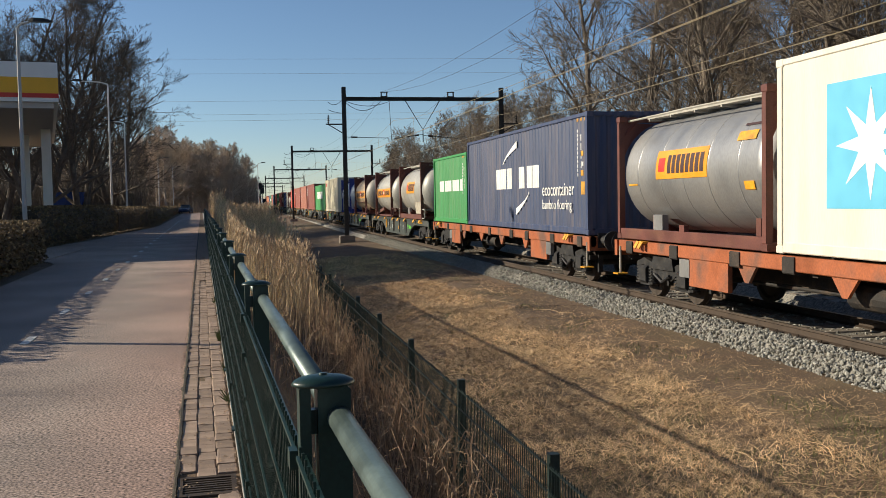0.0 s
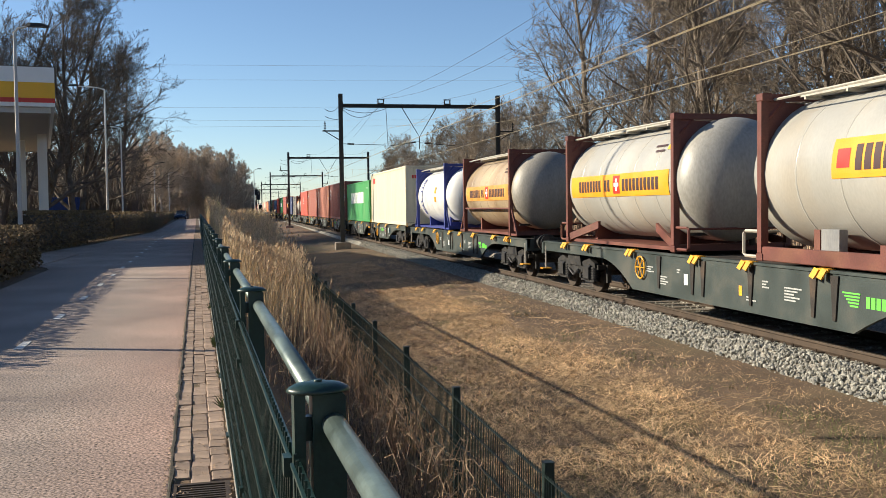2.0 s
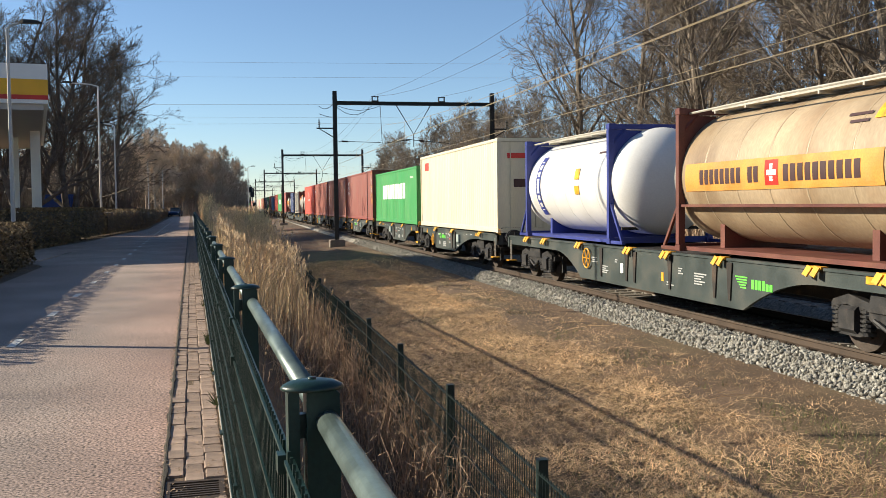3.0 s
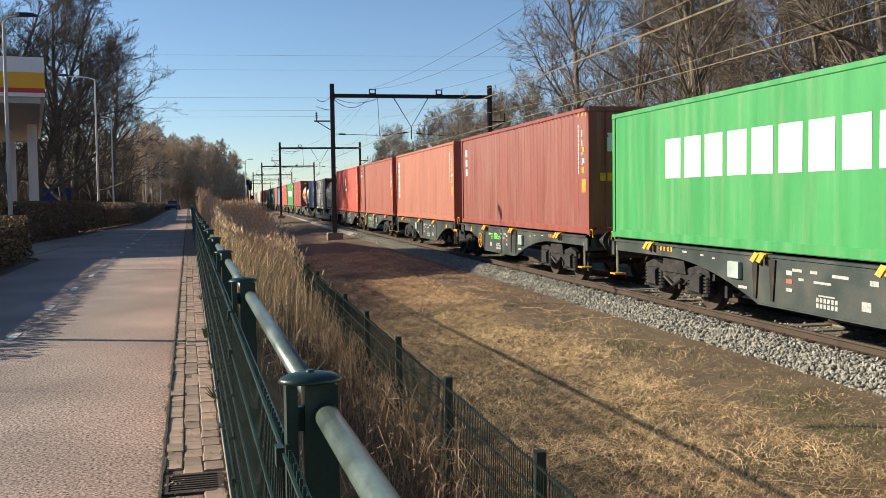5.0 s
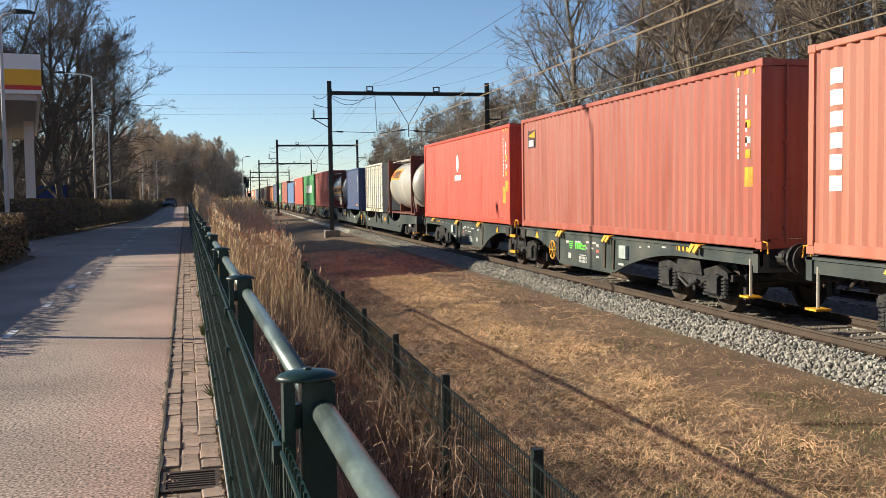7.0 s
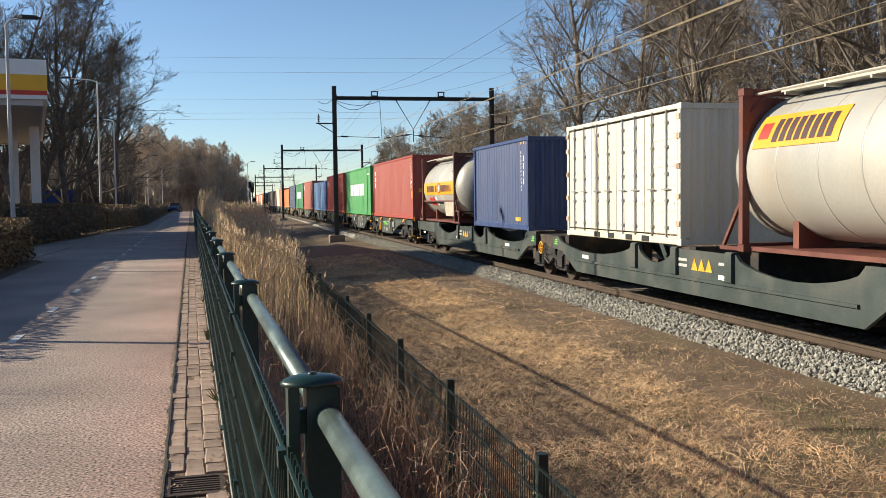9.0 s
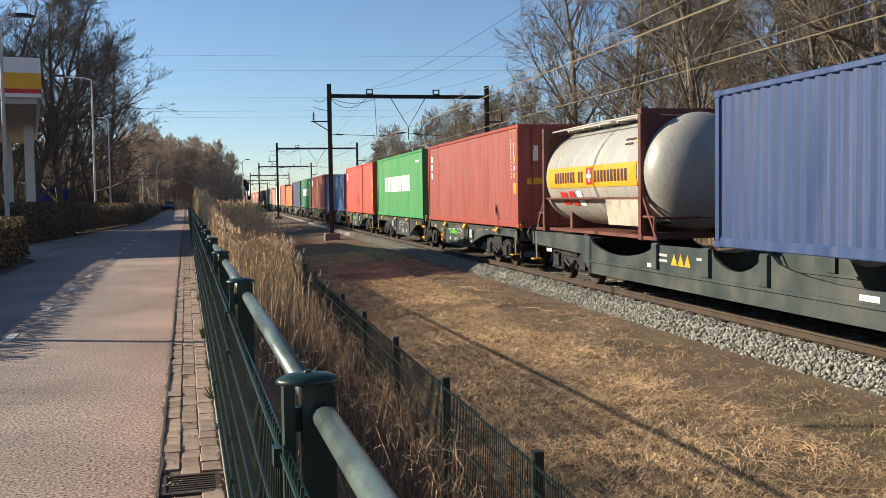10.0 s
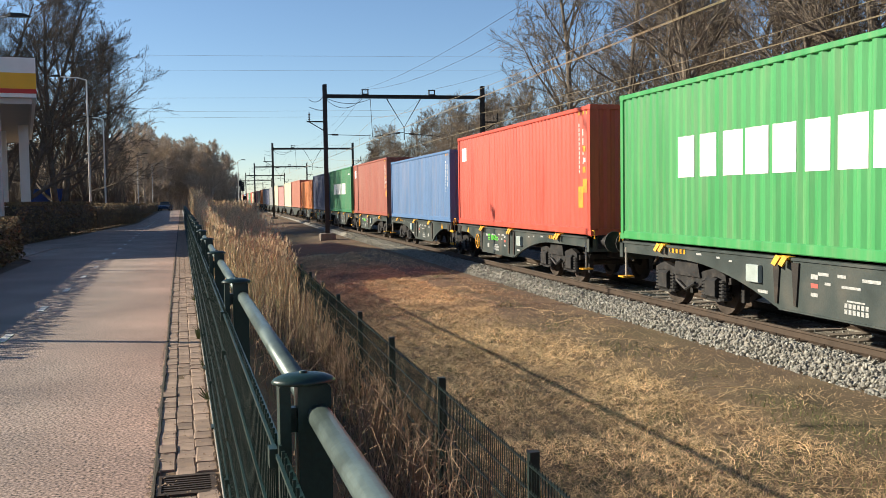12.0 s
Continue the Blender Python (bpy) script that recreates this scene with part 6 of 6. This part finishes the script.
def pocket_wagon(s_mid):
    """Articulated twin pocket wagon on three bogies; y = 0 is its middle bogie."""
    w = thing("pocket_wagon", "dark green-grey articulated pocket wagon with scalloped sides", "railway wagon", group="wagons of the train")
    for d in (-1, 1):
        top = [(0.7, 1.08)]
        for a, b in ((1.1, 5.65), (5.95, 7.45), (9.75, 13.0)):
            w2 = b - a
            top += [(a, 1.10)] + [(a + w2 * u, 1.08 - 0.28 * math.sin(math.pi * u) ** 0.6) for u in (0.04, 0.1, 0.2, 0.35, 0.5, 0.65, 0.8, 0.9, 0.96)] + [(b, 1.12)]
        top += [(13.0, 1.14), (17.0, 1.14), (17.0, 0.80), (13.6, 0.72), (13.0, 0.32), (2.4, 0.32), (1.4, 0.75), (0.7, 0.80)]
        out = [(d * y, z) for y, z in top]
        for x in (-1.2, 1.2):
            part("side_beam", Geo().prism(out, x - 0.03, x + 0.03), M["wagon_green"], w)
            part("ledge", Geo().box(x - 0.07, x + 0.07, min(d * 2.2, d * 12.9), max(d * 2.2, d * 12.9), 0.58, 0.63), M["wagon_green"], w)
            for y in (5.8, 7.6, 9.6):
                part("stanchion", Geo().bevel_box(x - 0.09, x + 0.06, d * y - 0.11, d * y + 0.11, 0.62, 1.14, 0.03), M["wagon_green"], w)
        part("pocket_floor", Geo().box(-1.15, 1.15, min(d * 2.4, d * 13), max(d * 2.4, d * 13), 0.34, 0.42), M["under"], w)
        part("end_deck", Geo().box(-1.15, 1.15, min(d * 13, d * 16.9), max(d * 13, d * 16.9), 1.0, 1.10), M["under"], w)
        for y in (1.2, 13.6) if d > 0 else (1.4, 8.0, 10.1, 15.9):
            part("cross_support", Geo().box(-1.1, 1.1, d * y - 0.12, d * y + 0.12, 0.42, 1.158), M["under"], w)
        for y in (8.6,):
            for k in (-0.26, 0.0, 0.26):
                part("warning_triangle", Geo().prism([(d * y + k - 0.12, 0.76), (d * y + k + 0.12, 0.76), (d * y + k, 0.98)], -1.236, -1.23), M["yellow_part"], w, "yellow warning triangle")
            for k, ww in ((0.75, 0.42), (0.80, 0.52), (-0.85, 0.5)):
                part("stencil", Geo().box(-1.236, -1.23, d * y + k - ww / 2, d * y + k + ww / 2, 0.90 if ww != 0.52 else 0.80, 0.95 if ww != 0.52 else 0.85), M["stencil"], w, "pale stencilled line")
        for y in (3.2, 9.6, 15.6):
            part("stencil", Geo().box(-1.236, -1.23, d * y, d * y + 0.4, 0.66, 0.74), M["ink_white"], w)
        part("haulier_mark", Geo().box(-1.236, -1.23, d * 0.95 - 0.12, d * 0.95 + 0.12, 0.90, 0.93).box(-1.236, -1.23, d * 0.95 - 0.12, d * 0.95 + 0.08, 0.95, 0.98).box(-1.236, -1.23, d * 0.95 - 0.12, d * 0.95 + 0.04, 1.0, 1.03), M["ink_green"], w, "green bars of the haulier's mark")
        bogie(w, d * 14.7, True)
    part("saddle_joint", Geo().box(-1.1, 1.1, -0.7, 0.7, 0.80, 1.10), M["under"], w)
    part("brake_wheel", cached("ring_wheel_small", ring_wheel, 0.15), M["yellow_part"], w, "yellow hand brake wheel", at=pose(-1.20, 0.35, 0.76))
    bogie(w, 0, True)
    ends(w, 17.1, M["wagon_green"])
    rolls(w, s_mid, RAIL_Z)


# the wagons, from the one beside the camera backwards
wagon(10.35, "orange", label="rust-stained orange skeletal container wagon")
wagon(30.6, "orange", label="rust-stained orange skeletal container wagon")
wagon(50.3, "long")
wagon(70.35, "long")

c = container(1.1, 12.19, 2.9, "reefer", "cream-white refrigerated container with a blue star panel", flat=True)
plate(c, 12.19, 9.0, 10.93, 0.68, 2.39, "star_blue", "emblem_panel", True, "light blue emblem panel")
star(c, 12.19, 9.97, 1.53, 0.74)
tank(13.55, "tank_grey", "frame_brown", "dull grey steel tank container in an oxide-red frame", box=True, overhang=False, deco=PANEL + [("warning_plate", 0.55, 1.15, 1.78, 1.93, "yellow_part"), ("lettering", 0.6, 1.1, 2.02, 2.06, "ink"), ("warning_plate", 0.5, 0.82, 0.98, 1.12, "yellow_part"), ("lettering", 5.1, 5.55, 1.12, 1.15, "yellow_part")])
c = container(21.4, 12.19, 2.9, "navy", "navy blue forty-foot container with large white lettering")
letter_row(c, 12.19, 8.43, 3.76, 1.18, 1.80, 7, gap=0.18, skip=(3,))
for y0, y1, z0, z1 in ((7.5, 5.95, 1.93, 2.48), (4.75, 6.1, 1.08, 0.50)):      # two pale sweeps above and below the word
    rings = []
    for k in range(9):
        a = k / 8
        zz, hw = z0 + (z1 - z0) * a ** 0.7, 0.015 + 0.085 * a
        rings.append([(-1.204, y0 + (y1 - y0) * a, zz - hw), (-1.204, y0 + (y1 - y0) * a, zz + hw)])
    part("emblem", Geo().loft(rings, closed=False), M["ink_white"], c, "white sweep")
written(c, "ecocontainer", 3.54, 1.0, 0.95, "ink_white")
written(c, "bamboo flooring", 3.54, 1.2, 0.60, "ink_white")
side_marks(c, 12.19, 2.9)
c = container(33.75, 6.06, 2.59, "green", "green twenty-foot container with white block lettering")
letter_row(c, 6.06, 4.88, 0.78, 1.21, 1.63, 9, gap=0.18)
side_marks(c, 6.06, 2.59, False)
tank(42.8, "tank_white", "frame_brown", "off-white tank container in an oxide-red frame", PANEL + SMALL, box=True, skirt=True)
tank(51.75, "tank_white", "frame_brown", "light grey tank container with an orange band", BAND + SMALL, full_rail=False)
tank(62.8, "tank_beige", "frame_brown", "brown-stained beige tank container with a faded orange band", [d if d[0] != "band_label" else d[:5] + ("panel_faded",) for d in BAND] + SMALL, full_rail=False, ends="dome_grey", side_bar=True, struts=True, guard=False)
tank(72.0, "tank_bright", "frame_blue", "clean white tank container in a blue frame", [("lettering", 4.9, 5.25, 0.6, 2.1, "frame_blue"), ("lettering", 4.98, 5.16, 0.72, 1.98, "tank_bright"), ("warning_plate", 2.0, 2.3, 1.45, 1.7, "yellow_part"), ("warning_plate", 2.0, 2.3, 1.1, 1.3, "yellow_part"), ("lettering", 0.7, 1.2, 2.0, 2.04, "ink")], full_rail=False, struts=True, guard=False)

FORTY = [(80.9, 2.9, "cream", "cream forty-foot container with a small red mark", True),
         (93.98, 2.59, "green", "green forty-foot container with white block lettering", False),
         (107.5, 2.9, "oxide", "faded oxide-red forty-foot container with dark doors", True),
         (120.85, 2.9, "orange_red", "orange-red forty-foot container with a white code column", True),
         (134.2, 2.9, "brick_red", "brick-red forty-foot container with a small yellow mark", True),
         (147.5, 2.9, "red", "bright orange-red forty-foot container with a small white mark", False),
         (196.85, 2.9, "oxide", "oxide-red forty-foot container with dark doors", True),
         (210.2, 2.9, "green", "rust-streaked green forty-foot container with white block lettering", False),
         (224.0, 2.9, "red", "bright red forty-foot container with a white mark", False),
         (237.4, 2.59, "blue", "sun-faded blue forty-foot container", False),
         (250.8, 2.9, "brick_red", "brick-red forty-foot container with rust streaks", False),
         (264.2, 2.9, "dark_green", "dark green forty-foot container with pale lettering", False),
         (277.6, 2.9, "navy", "navy blue forty-foot steel container", False)]
for s0, h, paint, label, doors in FORTY:
    c = container(s0, 12.19, h, "oxide_bright" if s0 == 196.85 else paint, label, doors, flat=s0 == 93.98)
    if paint in ("green", "dark_green"):
        letter_row(c, 12.19, 9.66, 2.85, 1.19, 1.91, 9, gap=0.2, flat=s0 == 93.98)
        column_marks(c, 12.19, 1.6, h - 0.5, h - 0.38, 1, w=0.8)
    elif paint == "cream":
        plate(c, 12.19, 10.6, 11.3, h - 0.62, h - 0.3, "ink_red", "emblem")
        part("lettering", Geo().box(-0.9, -0.3, 0.008, 0.016, h - 0.62, h - 0.46), M["ink_red"], c)
        part("lettering", Geo().box(-0.7, -0.3, 0.008, 0.016, h - 1.5, h - 1.25), M["ink"], c)
    elif paint in ("oxide", "orange_red"):
        if paint == "oxide":
            column_marks(c, 12.19, 11.75, h - 1.30, h - 0.34, 3, w=0.24)
        else:
            column_marks(c, 12.19, 11.75, h - 2.02, h - 0.30, 6, w=0.27)
    elif paint == "brick_red":
        plate(c, 12.19, 11.0, 11.75, h - 0.80, h - 0.34, "ink" if s0 < 200 else "ink_white", "emblem", label="small framed emblem plate")
        if s0 < 200:
            part("emblem", Geo().loft([[(-1.208, 11.05, h - 0.37), (-1.208, 11.05, h - 0.55)], [(-1.208, 11.55, h - 0.47), (-1.208, 11.55, h - 0.50)]], closed=False), M["yellow_part"], c, "plain yellow wedge")
            part("emblem", Geo().box(-1.209, -1.206, 11.15, 11.55, h - 0.76, h - 0.60), M["ink_white"], c, "plain white bar")
    elif paint == "red":
        if s0 < 200:
            part("emblem", Geo().loft([[(-1.206, 6.45 + 0.17 * math.cos(q), h - 0.93 + 0.30 * math.sin(q)) for q in (2 * math.pi * j / 16 for j in range(16))], [(-1.203, 6.45 + 0.17 * math.cos(q), h - 0.93 + 0.30 * math.sin(q)) for q in (2 * math.pi * j / 16 for j in range(16))]], caps=True), M["ink_white"], c, "plain white oval")
            plate(c, 12.19, 6.0, 6.9, h - 1.52, h - 1.34, "ink_white", "emblem", label="white bar below the oval")
        else:
            plate(c, 12.19, 11.2, 11.75, h - 0.82, h - 0.38, "ink_white", "emblem", label="plain white emblem field")
        plate(c, 12.19, 0.5, 0.80, 0.62, 1.10, "yellow_part", "warning_plate")
    if paint in ("oxide", "orange_red", "brick_red", "red", "blue"):
        side_marks(c, 12.19, h, paint != "blue")
    if paint == "oxide":
        end_marks(c, h)

pocket_wagon(178.4)
tank(162.55, "tank_white", "frame_brown", "off-white tank container in an oxide-red frame", [("band_label", 3.58, 5.77, 1.62, 2.12, "panel_orange"), ("emblem", 5.38, 5.66, 1.76, 2.0, "ink_red")] + word_on_barrel(5.26, 3.7, 1.70, 2.04, 8) + SMALL, full_rail=False, struts=True, guard=False)
container(170.6, 6.06, 2.59, "white", "worn white container with side doors and lock rods", side_doors=True)
c = container(179.75, 6.06, 2.59, "mid_blue", "dark blue twenty-foot steel container")
side_marks(c, 6.06, 2.59, False)
plate(c, 6.06, 0.8, 1.3, 0.25, 0.36, "yellow_part", "warning_plate")
tank(188.7, "tank_white", "frame_brown", "off-white tank container with an orange band and hazard plates", BAND + SMALL + HAZARD, full_rail=False, side_bar=True, struts=True, skirt=True)

# the far part of the train
FAR = ["orange", "orange_red", "cream", "pink", "cream", "grey", "navy", "grey", "orange", "cream", "pink", "orange_red", "cream", "red", "green", "grey", "orange_red", "brick_red", "cream", "blue", "red", "orange", "cream"]
for k, paint in enumerate(FAR):
    s0 = 291.0 + 13.4 * k
    container(s0, 12.19, 2.9 if k % 3 else 2.59, paint, "faded %s forty-foot container far down the train" % paint.replace("_", " "))

starts = [entry[0] for entry in FORTY] + [291.0 + 13.4 * k for k in range(len(FAR))]
for a, b in zip(starts[::2], starts[1::2]):
    twin_wagon((a + 12.19 + b) / 2, b - a - 12.19, spin=a < 240, detail=a < 300)

# ---- sleepers, gutter bricks: pieces of the setting ----
sleeper = Geo().bevel_box(-0.13, 0.13, -1.28, 1.28, -0.2, 0.0, 0.02)
sleeper = Geo().add([(y, x, z) for x, y, z in sleeper.v], sleeper.f).mesh("sleeper")
for owner, t_x, n in ((track, TRACK_X, 230), (track_b, TRACK_X + 4.0, 120)):
    for k in range(n):
        part("sleeper", sleeper, M["sleeper"], owner, at=pose(t_x, 3.0 + 0.6 * k, RAIL_Z - 0.155))
clip_mesh = Geo().box(-0.10, 0.10, -0.06, 0.06, 0, 0.03).tube([(-0.11, -0.04, 0.03), (-0.07, 0, 0.06), (-0.11, 0.04, 0.03)], 0.012, 5).mesh("rail_clip")
for k in range(110):
    part("rail_clip", clip_mesh, M["rail"], track, at=pose(TRACK_X - 0.83, 3.0 + 0.6 * k, RAIL_Z - 0.155))

row = random.Random(9)
brick = [Geo().bevel_box(-0.050, 0.050, -0.099, 0.099, -0.05, 0.0, 0.006).mesh("brick") for _ in range(1)]
made = 0
for col in range(3):
    y = 1.0 + 0.07 * col
    while y < 21.3:
        if not 5.52 < y < 5.98:
            x = fence_x(y) - 0.372 + 0.122 * col
            ob = part("brick", brick[0], M["brick"], gutter, at=pose(x + row.gauss(0, 0.003), y, 0.0 + row.gauss(0, 0.003) - 0.006 * (col == 1), row.gauss(0, 0.6), row.gauss(0, 0.8), LEAN + row.gauss(0, 0.8)))
            ob.scale = (1.2, 1.0, 1.0)
            made += 1
        y += 0.207
g = Geo()
for col in range(3):
    y = 21.4 + 0.07 * col
    while y < 70:
        x = fence_x(y) - 0.372 + 0.122 * col
        g.box(x - 0.058, x + 0.058, y - 0.098, y + 0.098, -0.05, row.gauss(-0.001, 0.002))
        y += 0.207
tagged(part("far_bricks", raw(g, "far_bricks"), M["brick"], gutter), kind="stuff")


def motions():
    """The train rolls by at about 17 m/s; its wheels turn with it."""
    for ob, s, z in TRAIN:
        walk(ob, [(t, pose(TRACK_X, s - run(t), z)) for t in TIMES])
    steps = [k / 30 for k in range(361)]
    for ob, dy in WHEELS:
        walk(ob, [(t, pose(0, dy, WHEEL_R, math.degrees(run(t) / WHEEL_R))) for t in steps])


motions()
